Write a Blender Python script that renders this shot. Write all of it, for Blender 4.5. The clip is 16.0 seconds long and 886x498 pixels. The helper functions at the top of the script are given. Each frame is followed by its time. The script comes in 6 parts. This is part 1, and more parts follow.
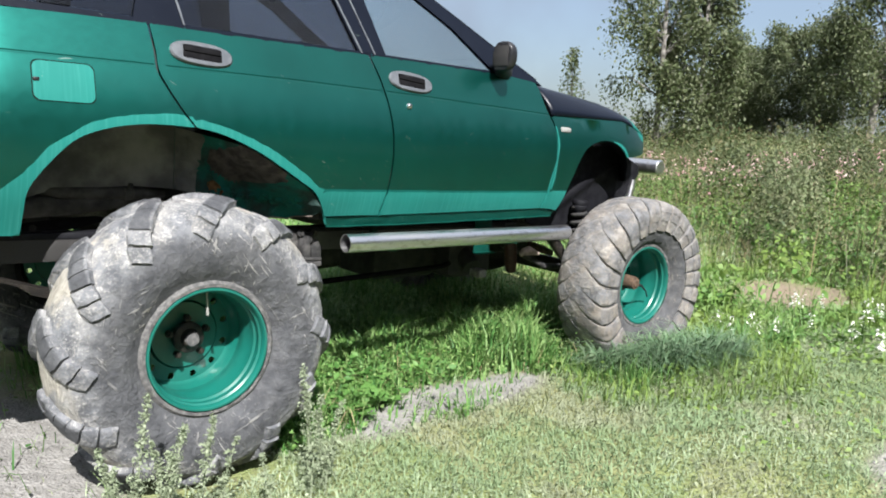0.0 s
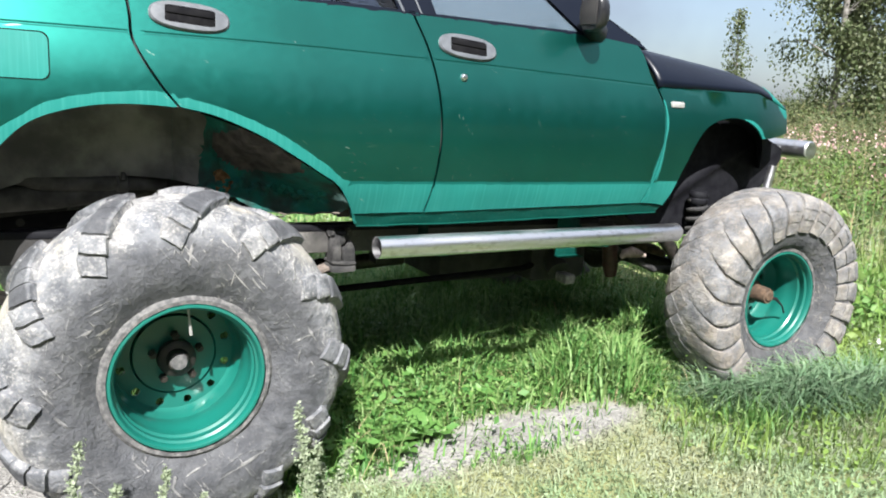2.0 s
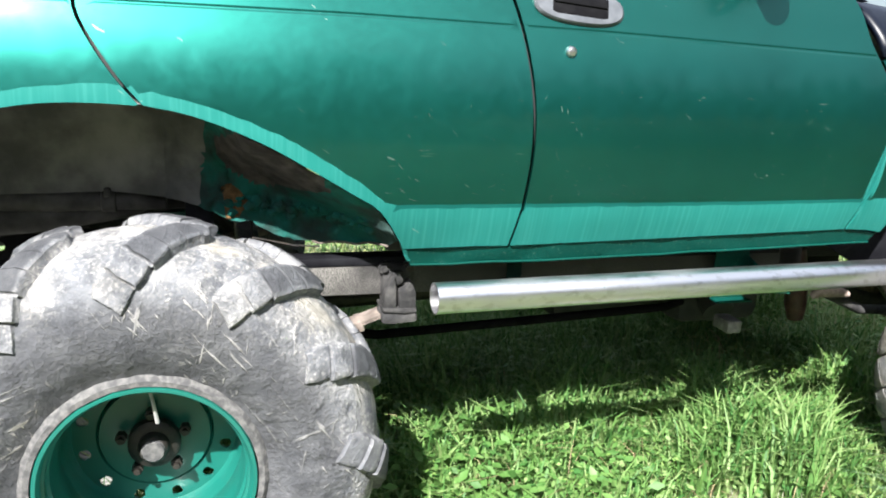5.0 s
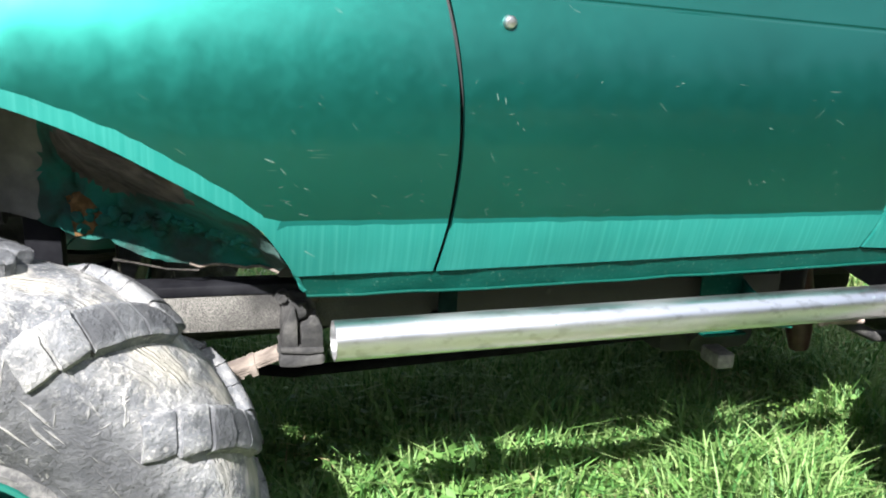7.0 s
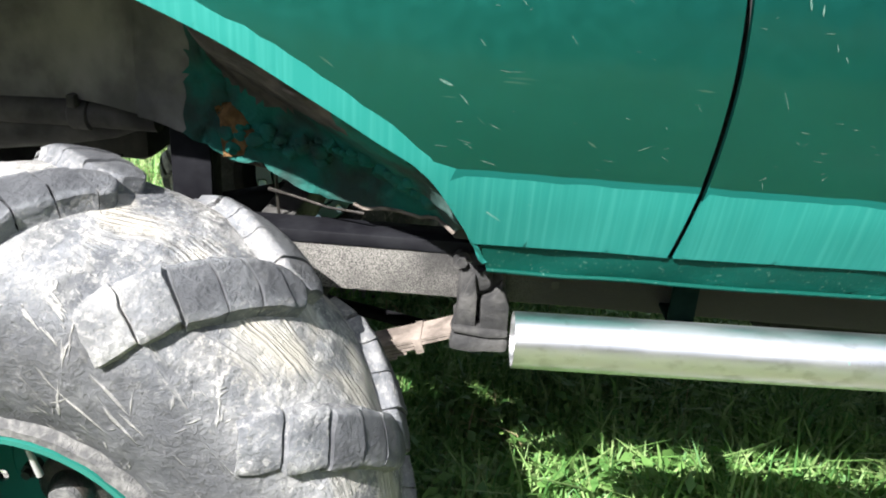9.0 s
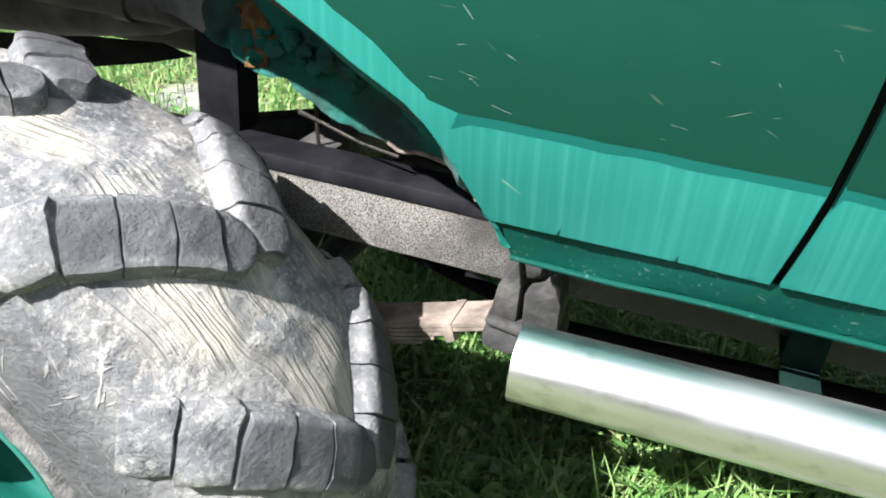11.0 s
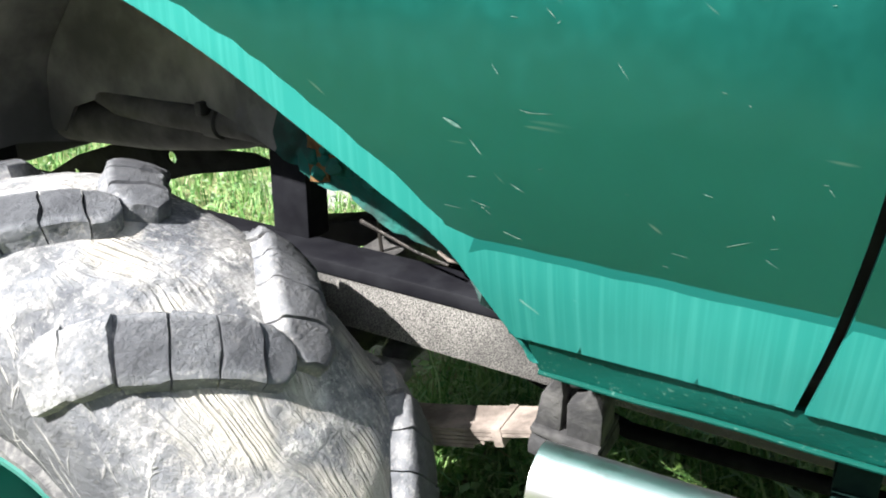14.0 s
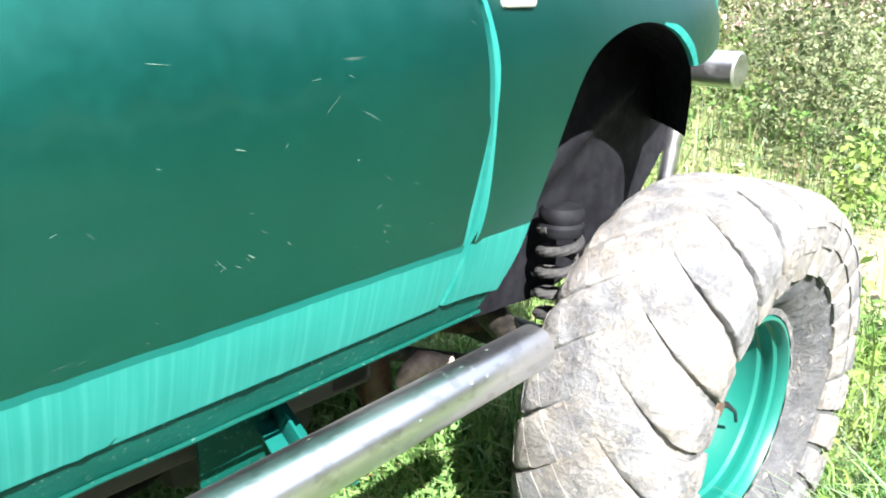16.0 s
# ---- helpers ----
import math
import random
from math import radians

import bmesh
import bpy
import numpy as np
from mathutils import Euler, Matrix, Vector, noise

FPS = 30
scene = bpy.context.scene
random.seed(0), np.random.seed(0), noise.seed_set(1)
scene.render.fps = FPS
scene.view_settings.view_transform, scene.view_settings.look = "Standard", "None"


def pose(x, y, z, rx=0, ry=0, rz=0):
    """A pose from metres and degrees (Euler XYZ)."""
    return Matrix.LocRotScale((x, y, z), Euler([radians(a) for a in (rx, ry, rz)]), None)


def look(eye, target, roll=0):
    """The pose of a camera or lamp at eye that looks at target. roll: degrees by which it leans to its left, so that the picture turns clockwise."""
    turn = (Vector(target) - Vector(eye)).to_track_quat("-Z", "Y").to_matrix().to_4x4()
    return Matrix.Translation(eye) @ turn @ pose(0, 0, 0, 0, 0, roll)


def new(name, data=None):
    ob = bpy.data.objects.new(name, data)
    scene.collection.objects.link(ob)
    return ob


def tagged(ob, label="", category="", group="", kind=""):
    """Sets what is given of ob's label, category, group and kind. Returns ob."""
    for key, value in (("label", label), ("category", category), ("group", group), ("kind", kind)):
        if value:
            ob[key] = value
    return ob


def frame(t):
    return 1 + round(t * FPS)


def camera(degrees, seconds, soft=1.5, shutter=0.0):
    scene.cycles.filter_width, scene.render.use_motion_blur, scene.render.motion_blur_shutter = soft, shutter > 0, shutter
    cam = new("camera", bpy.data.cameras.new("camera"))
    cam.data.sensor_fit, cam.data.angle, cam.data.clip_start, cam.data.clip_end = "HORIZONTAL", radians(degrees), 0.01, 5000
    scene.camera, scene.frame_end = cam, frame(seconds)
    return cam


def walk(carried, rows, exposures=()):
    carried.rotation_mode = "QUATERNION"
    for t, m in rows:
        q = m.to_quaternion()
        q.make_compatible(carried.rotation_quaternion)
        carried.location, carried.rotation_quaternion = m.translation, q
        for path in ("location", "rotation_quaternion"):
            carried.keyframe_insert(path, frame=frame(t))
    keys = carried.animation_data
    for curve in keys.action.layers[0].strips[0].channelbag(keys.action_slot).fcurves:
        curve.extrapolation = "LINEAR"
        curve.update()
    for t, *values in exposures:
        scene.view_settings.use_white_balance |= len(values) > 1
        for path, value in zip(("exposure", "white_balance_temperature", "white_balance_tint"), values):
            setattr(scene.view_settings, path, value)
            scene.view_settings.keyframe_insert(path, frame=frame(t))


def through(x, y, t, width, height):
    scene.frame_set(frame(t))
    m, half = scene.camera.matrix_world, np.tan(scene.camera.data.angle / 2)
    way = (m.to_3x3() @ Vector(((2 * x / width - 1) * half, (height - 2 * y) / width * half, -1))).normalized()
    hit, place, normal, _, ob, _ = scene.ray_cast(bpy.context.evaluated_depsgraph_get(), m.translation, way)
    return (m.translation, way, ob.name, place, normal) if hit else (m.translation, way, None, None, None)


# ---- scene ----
cam = camera(58.5, 16.0, soft=1.9)
PATH = [
    (0, (-1.922, -2.622, 1.284), (-0.636, -1.118, 0.994), 4.1),
    (0.5, (-1.786, -2.547, 1.291), (-0.543, -1.02, 0.939), 2.3),
    (1, (-1.589, -2.487, 1.31), (-0.495, -0.844, 0.983), 3.3),
    (1.5, (-1.409, -2.44, 1.308), (-0.405, -0.758, 0.905), 4.6),
    (1.9, (-1.284, -2.338, 1.329), (-0.253, -0.668, 0.947), 4.6),
    (2, (-1.254, -2.31, 1.333), (-0.29, -0.602, 0.943), 3.8),
    (2.5, (-1.136, -2.213, 1.36), (-0.264, -0.457, 0.964), 2.5),
    (3, (-0.97, -2.137, 1.373), (-0.315, -0.283, 1.006), 4.2),
    (3.5, (-0.835, -2.057, 1.373), (-0.301, -0.181, 0.932), 4.5),
    (4, (-0.781, -1.873, 1.379), (-0.246, 0.009, 0.964), 4.2),
    (4.5, (-0.754, -1.73, 1.391), (-0.246, 0.148, 0.931), 2.5),
    (5, (-0.682, -1.676, 1.386), (-0.135, 0.181, 0.885), 2.7),
    (5.2, (-0.642, -1.651, 1.389), (-0.039, 0.191, 0.894), 2.5),
    (7.5, (-0.385, -1.231, 1.335), (0.087, 0.639, 0.805), 3.0),
    (8, (-0.388, -1.126, 1.326), (-0.186, 0.773, 0.733), 2.6),
    (8.5, (-0.345, -1.023, 1.32), (-0.294, 0.861, 0.651), 3.1),
    (9, (-0.284, -0.929, 1.307), (-0.334, 0.924, 0.556), 4.0),
    (9.2, (-0.258, -0.901, 1.293), (-0.369, 0.931, 0.5), 3.7),
    (11.3, (-0.065, -0.592, 1.254), (-0.735, 1.029, 0.294), 4.0),
    (11.5, (-0.038, -0.586, 1.254), (-0.787, 1.004, 0.3), 2.8),
    (12, (-0.014, -0.584, 1.257), (-0.781, 1.001, 0.309), 1.7),
    (12.5, (-0.004, -0.592, 1.266), (-0.754, 1.022, 0.353), 2.3),
    (13, (0.006, -0.586, 1.269), (-0.76, 1.032, 0.376), 2.1),
    (13.5, (0.003, -0.578, 1.29), (-0.793, 1.055, 0.454), 1.4),
    (14, (-0.016, -0.586, 1.309), (-0.884, 1.03, 0.511), 0.9),
    (14.5, (-0.035, -0.588, 1.318), (-0.871, 1.057, 0.548), -0.7),
    (15, (0.004, -0.557, 1.33), (-0.214, 1.269, 0.544), -2.9),
    (15.5, (0.088, -0.566, 1.359), (0.96, 1.04, 0.545), 0.6),
    (16, (0.248, -0.641, 1.355), (1.625, 0.665, 0.723), 0.5),
]
walk(cam, [(t, look(eye, target, roll)) for t, eye, target, roll in PATH],
     [(0, 1.30), (1.5, 1.54), (2.5, 1.62), (5, 1.8), (7.5, 2.0), (8.2, 2.05), (9, 1.92), (13, 2.02), (14.5, 2.12), (15, 2.25), (15.5, 2.6), (16, 2.55)])

# world, sun, exposure
SUN_FROM = Vector((-0.58, -1.0, 1.15)).normalized()
world = bpy.data.worlds.new("sky")
scene.world = world
world.use_nodes = True
wt = world.node_tree
sky = wt.nodes.new("ShaderNodeTexSky")
sky.sky_type = "NISHITA"
sky.sun_disc = False
sky.sun_elevation = math.asin(SUN_FROM.z)
sky.sun_rotation = math.atan2(SUN_FROM.x, SUN_FROM.y)
sky.dust_density, sky.air_density, sky.ozone_density = 1.4, 1.0, 2.0
# thin broken cloud over the whole sky
cloud = wt.nodes.new("ShaderNodeTexNoise")
cloud.inputs["Scale"].default_value, cloud.inputs["Detail"].default_value = 3.2, 5.0
where = wt.nodes.new("ShaderNodeTexCoord")
wt.links.new(where.outputs["Generated"], cloud.inputs["Vector"])
thin = wt.nodes.new("ShaderNodeMapRange")
wt.links.new(cloud.outputs["Fac"], thin.inputs[0])
for k, v in enumerate((0.38, 0.66, 0.45, 0.90)):
    thin.inputs[k + 1].default_value = v
veil = wt.nodes.new("ShaderNodeMix")
veil.data_type = "RGBA"
wt.links.new(thin.outputs[0], veil.inputs[0])
wt.links.new(sky.outputs[0], veil.inputs[6])
up = wt.nodes.new("ShaderNodeSeparateXYZ")
wt.links.new(where.outputs["Generated"], up.inputs[0])
deck = wt.nodes.new("ShaderNodeMix")
deck.data_type = "RGBA"
wt.links.new(up.outputs[2], deck.inputs[0])
deck.inputs[6].default_value, deck.inputs[7].default_value = (1.10, 1.38, 2.0, 1), (8.6, 9.0, 9.8, 1)
wt.links.new(deck.outputs[2], veil.inputs[7])
wt.links.new(veil.outputs[2], wt.nodes["Background"].inputs[0])
wt.nodes["Background"].inputs[1].default_value = 0.066
sun_data = bpy.data.lights.new("sun", "SUN")
sun_data.energy, sun_data.angle, sun_data.color = 5.0, radians(0.55), (1.0, 0.975, 0.950)
sun = new("sun", sun_data)
sun.matrix_world = look(SUN_FROM * 50, (0, 0, 0))


# ---- materials ----
class Nodes:
    """A small builder for one node material."""

    def __init__(self, name, rough=0.5, metal=0.0, spec=0.5):
        self.mat = bpy.data.materials.new(name)
        self.mat.use_nodes = True
        self.t = self.mat.node_tree
        self.b = self.t.nodes["Principled BSDF"]
        self.b.inputs["Roughness"].default_value = rough
        self.b.inputs["Metallic"].default_value = metal
        self.b.inputs["Specular IOR Level"].default_value = spec
        self.coord = self.t.nodes.new("ShaderNodeTexCoord").outputs["Object"]

    def scatter(self):
        """Shift the pattern from object to object."""
        info = self.t.nodes.new("ShaderNodeObjectInfo").outputs["Random"]
        add = self.t.nodes.new("ShaderNodeVectorMath")
        self.t.links.new(self.coord, add.inputs[0])
        k = self.math("MULTIPLY", info, 37.0)
        self.t.links.new(k, add.inputs[1])
        self.coord = add.outputs[0]

    def put(self, value, socket):
        if isinstance(value, bpy.types.NodeSocket):
            self.t.links.new(value, socket)
        else:
            socket.default_value = value

    def noise(self, scale, detail=4.0, stretch=None, rough=0.55, turn=0.0):
        n = self.t.nodes.new("ShaderNodeTexNoise")
        n.inputs["Scale"].default_value, n.inputs["Detail"].default_value = scale, detail
        n.inputs["Roughness"].default_value = rough
        src = self.coord
        if stretch:
            if turn:
                m = self.t.nodes.new("ShaderNodeMapping")
                m.inputs["Rotation"].default_value = (0, radians(turn), 0)
                self.t.links.new(src, m.inputs["Vector"])
                src = m.outputs[0]
            m = self.t.nodes.new("ShaderNodeMapping")
            m.inputs["Scale"].default_value = stretch
            self.t.links.new(src, m.inputs["Vector"])
            src = m.outputs[0]
        self.t.links.new(src, n.inputs["Vector"])
        return n.outputs["Fac"]

    def voronoi(self, scale, feature="F1", stretch=None, out="Distance"):
        n = self.t.nodes.new("ShaderNodeTexVoronoi")
        n.feature = feature
        n.inputs["Scale"].default_value = scale
        src = self.coord
        if stretch:
            m = self.t.nodes.new("ShaderNodeMapping")
            m.inputs["Scale"].default_value = stretch
            self.t.links.new(src, m.inputs["Vector"])
            src = m.outputs[0]
        self.t.links.new(src, n.inputs["Vector"])
        return n.outputs[out]

    def ramp(self, fac, low, high, a=0.0, b=1.0):
        n = self.t.nodes.new("ShaderNodeMapRange")
        n.interpolation_type = "SMOOTHSTEP"
        self.put(fac, n.inputs[0])
        for i, v in enumerate((low, high, a, b)):
            n.inputs[i + 1].default_value = v
        return n.outputs[0]

    def mix(self, fac, a, b):
        n = self.t.nodes.new("ShaderNodeMix")
        n.data_type = "RGBA"
        self.put(fac, n.inputs[0])
        for v, s in ((a, n.inputs[6]), (b, n.inputs[7])):
            self.put((*v, 1) if isinstance(v, tuple) and len(v) == 3 else v, s)
        return n.outputs[2]

    def math(self, op, a, b=0.0):
        n = self.t.nodes.new("ShaderNodeMath")
        n.operation = op
        self.put(a, n.inputs[0])
        self.put(b, n.inputs[1])
        return n.outputs[0]

    def attr(self, name):
        n = self.t.nodes.new("ShaderNodeAttribute")
        n.attribute_name = name
        return n.outputs["Fac"]

    def island(self):
        return self.t.nodes.new("ShaderNodeNewGeometry").outputs["Random Per Island"]

    def bump(self, height, strength=0.3, distance=0.01):
        n = self.t.nodes.new("ShaderNodeBump")
        n.inputs["Strength"].default_value, n.inputs["Distance"].default_value = strength, distance
        self.put(height, n.inputs["Height"])
        self.t.links.new(n.outputs[0], self.b.inputs["Normal"])

    def colour(self, c):
        self.put((*c, 1) if isinstance(c, tuple) and len(c) == 3 else c, self.b.inputs["Base Color"])

    def set(self, name, value):
        self.put(value, self.b.inputs[name])


def paint_mat(name, base, dusty, rough, coat, streak=0.0, metal=0.0, spec=0.5, grit=0.0):
    m = Nodes(name, rough, metal, spec)
    wide = m.noise(2.2, 3)
    fine = m.noise(60, 3)
    col = m.mix(m.ramp(wide, 0.35, 0.7), base, tuple(c * 0.82 for c in base))
    col = m.mix(m.math("MULTIPLY", m.ramp(m.noise(5, 4), 0.4, 0.8), 0.22), col, dusty)
    if streak:
        run = m.noise(120, 3, (1.0, 0.02, 0.025))
        col = m.mix(m.math("MULTIPLY", m.ramp(run, 0.42, 0.72), streak), col, tuple(min(1, c * 1.6 + 0.045) for c in base))
    # chips and fine scratches
    marks = None
    for turn, size in ((0.0, 62), (-38.0, 80)):
        s = m.noise(size, 2, (0.10, 1.0, 1.0), turn=turn)
        s = m.math("MULTIPLY", m.ramp(s, 0.735, 0.77), m.ramp(m.noise(4.2, 2), 0.46, 0.58))
        marks = s if marks is None else m.math("MAXIMUM", marks, s)
    col = m.mix(m.math("MULTIPLY", marks, 0.55), col, (0.22, 0.30, 0.26))
    m.colour(col)
    m.set("Roughness", m.ramp(fine, 0.3, 0.8, rough - 0.02, rough + 0.03))
    m.set("Coat Weight", coat)
    m.set("Coat Roughness", 0.16)
    if grit:
        specks = m.ramp(m.noise(170, 3), 0.62, 0.70)
        m.colour(m.mix(m.math("MULTIPLY", specks, 0.22), col, (0.14, 0.24, 0.20)))
        m.bump(m.noise(95, 4), grit, 0.004)
    else:
        m.bump(m.noise(2.6, 2), 0.010, 0.02)
    return m.mat


GREEN = paint_mat("dark_green_paint", (0.006, 0.104, 0.086), (0.009, 0.120, 0.099), 0.40, 0.35, metal=0.88)
TEAL = paint_mat("brushed_teal_paint", (0.012, 0.146, 0.127), (0.028, 0.176, 0.156), 0.55, 0.0, streak=0.18, spec=0.12)
TEAL_EDGE = paint_mat("thin_teal_paint", (0.004, 0.082, 0.070), (0.012, 0.105, 0.090), 0.55, 0.0, spec=0.12)
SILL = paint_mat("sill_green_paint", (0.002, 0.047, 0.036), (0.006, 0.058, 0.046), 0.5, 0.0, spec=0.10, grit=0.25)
HOOD = paint_mat("black_hood_paint", (0.004, 0.006, 0.012), (0.009, 0.011, 0.019), 0.32, 0.0, spec=0.16)
RIMGREEN = paint_mat("wheel_green_paint", (0.005, 0.118, 0.092), (0.045, 0.180, 0.148), 0.40, 0.3)


def simple(name, base, other, rough, metal=0.0, scale=20, bump=0.15, dist=0.004, spec=0.5):
    m = Nodes(name, rough, metal, spec)
    m.colour(m.mix(m.ramp(m.noise(scale, 5), 0.35, 0.7), base, other))
    m.set("Roughness", m.ramp(m.noise(scale * 2.3, 4), 0.3, 0.75, max(0.02, rough - 0.1), min(1, rough + 0.12)))
    if bump:
        m.bump(m.noise(scale * 5, 5), bump, dist)
    return m.mat


BLACK = simple("black_plastic", (0.008, 0.008, 0.010), (0.016, 0.016, 0.018), 0.42, scale=30, bump=0.05)
LINER = simple("dusty_black_liner", (0.068, 0.067, 0.067), (0.205, 0.199, 0.192), 0.75, scale=6, bump=0.3)
# near-black stand-in for the dark inside gaps, openings and underbody
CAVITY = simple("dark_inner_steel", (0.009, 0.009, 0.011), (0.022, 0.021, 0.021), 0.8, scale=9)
GREY = simple("grey_plastic", (0.066, 0.072, 0.082), (0.095, 0.103, 0.115), 0.45, scale=35, bump=0.05)
LIGHTGREY = simple("pale_lens_plastic", (0.24, 0.24, 0.235), (0.32, 0.32, 0.31), 0.3, scale=25, bump=0.0)
OILY = simple("oily_dark_metal", (0.012, 0.011, 0.010), (0.036, 0.030, 0.025), 0.5, 0.3, scale=40, bump=0.5)
RUST = simple("rusty_steel", (0.045, 0.028, 0.018), (0.105, 0.066, 0.040), 0.85, scale=40, bump=0.5)
FLAKED = simple("flaked_ochre_rust", (0.085, 0.050, 0.024), (0.175, 0.105, 0.050), 0.95, scale=60, bump=0.8, spec=0.05)
REDDISH = simple("red_oxide_metal", (0.032, 0.011, 0.009), (0.055, 0.021, 0.017), 0.6, scale=30)
# paler than the steel itself: sunlight on it is in the colour
DUSTY_LIT = simple("dusty_lit_steel", (0.105, 0.086, 0.074), (0.235, 0.195, 0.168), 0.85, scale=28, bump=0.5)
PINKISH = simple("pinkish_dust_on_steel", (0.20, 0.150, 0.130), (0.36, 0.285, 0.255), 0.85, scale=40, bump=0.5)
HUBGREY = simple("worn_grey_casting", (0.105, 0.102, 0.098), (0.21, 0.203, 0.19), 0.6, scale=50, bump=0.4)
BEAD = simple("dusty_grey_bead", (0.075, 0.075, 0.077), (0.165, 0.162, 0.157), 0.9, scale=70, bump=0.7, spec=0.2)
CASTING = simple("dusty_dark_casting", (0.014, 0.014, 0.015), (0.064, 0.062, 0.060), 0.85, scale=22, bump=0.6)
SEAT = simple("dark_cloth", (0.02, 0.022, 0.028), (0.04, 0.042, 0.05), 0.9, scale=60)


def chrome_mat():
    m = Nodes("scuffed_polished_steel", 0.3, 1.0)
    smear = m.ramp(m.noise(14, 5, (0.25, 1, 1)), 0.4, 0.75)
    m.set("Roughness", m.math("ADD", 0.31, m.math("MULTIPLY", smear, 0.24)))
    specks = m.math("MULTIPLY", m.ramp(m.noise(85, 3), 0.70, 0.74), m.ramp(m.noise(6, 2), 0.45, 0.6))
    m.set("Metallic", m.math("SUBTRACT", 1.0, m.math("MULTIPLY", specks, 0.8)))
    m.colour(m.mix(specks, m.mix(m.ramp(m.noise(55, 5, (0.5, 1, 1)), 0.52, 0.66), m.mix(smear, (0.66, 0.66, 0.68), (0.50, 0.50, 0.51)), (0.52, 0.52, 0.52)), (0.08, 0.22, 0.19)))
    m.bump(m.math("ADD", m.noise(120, 4, (0.05, 1, 1)), m.math("MULTIPLY", m.noise(22, 3), 1.2)), 0.06, 0.003)
    return m.mat


CHROME = chrome_mat()


def rail_mat():
    m = Nodes("gritty_black_frame_paint", 0.7)
    grit = m.ramp(m.noise(620, 3), 0.36, 0.68)
    # real grit, but its fade at both ends also paints the rail's shade
    along = m.t.nodes.new("ShaderNodeSeparateXYZ")
    m.t.links.new(m.coord, along.inputs[0])
    lit_grit = m.math("MULTIPLY", m.ramp(m.noise(5, 4), 0.3, 0.6), m.math("MULTIPLY", m.ramp(along.outputs[0], -0.12, -0.34, 0.05, 1.0), m.ramp(along.outputs[0], -0.95, -0.75, 0.05, 1.0)))
    col = m.mix(m.math("MULTIPLY", grit, lit_grit), (0.022, 0.021, 0.021), (0.34, 0.325, 0.30))
    m.colour(col)
    m.bump(grit, 0.5, 0.003)
    return m.mat


RAIL = rail_mat()
SOOTY = simple("dusty_sooty_steel", (0.030, 0.028, 0.027), (0.078, 0.073, 0.068), 0.75, scale=14, bump=0.3)
PITCH = simple("matt_black_recess", (0.004, 0.004, 0.005), (0.008, 0.008, 0.009), 0.8, scale=30, bump=0.0, spec=0.06)
SEAM = simple("dark_seam", (0.006, 0.016, 0.014), (0.010, 0.024, 0.020), 0.9, scale=30, bump=0.0, spec=0.03)
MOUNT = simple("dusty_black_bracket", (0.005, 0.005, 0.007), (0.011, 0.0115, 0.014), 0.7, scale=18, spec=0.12)


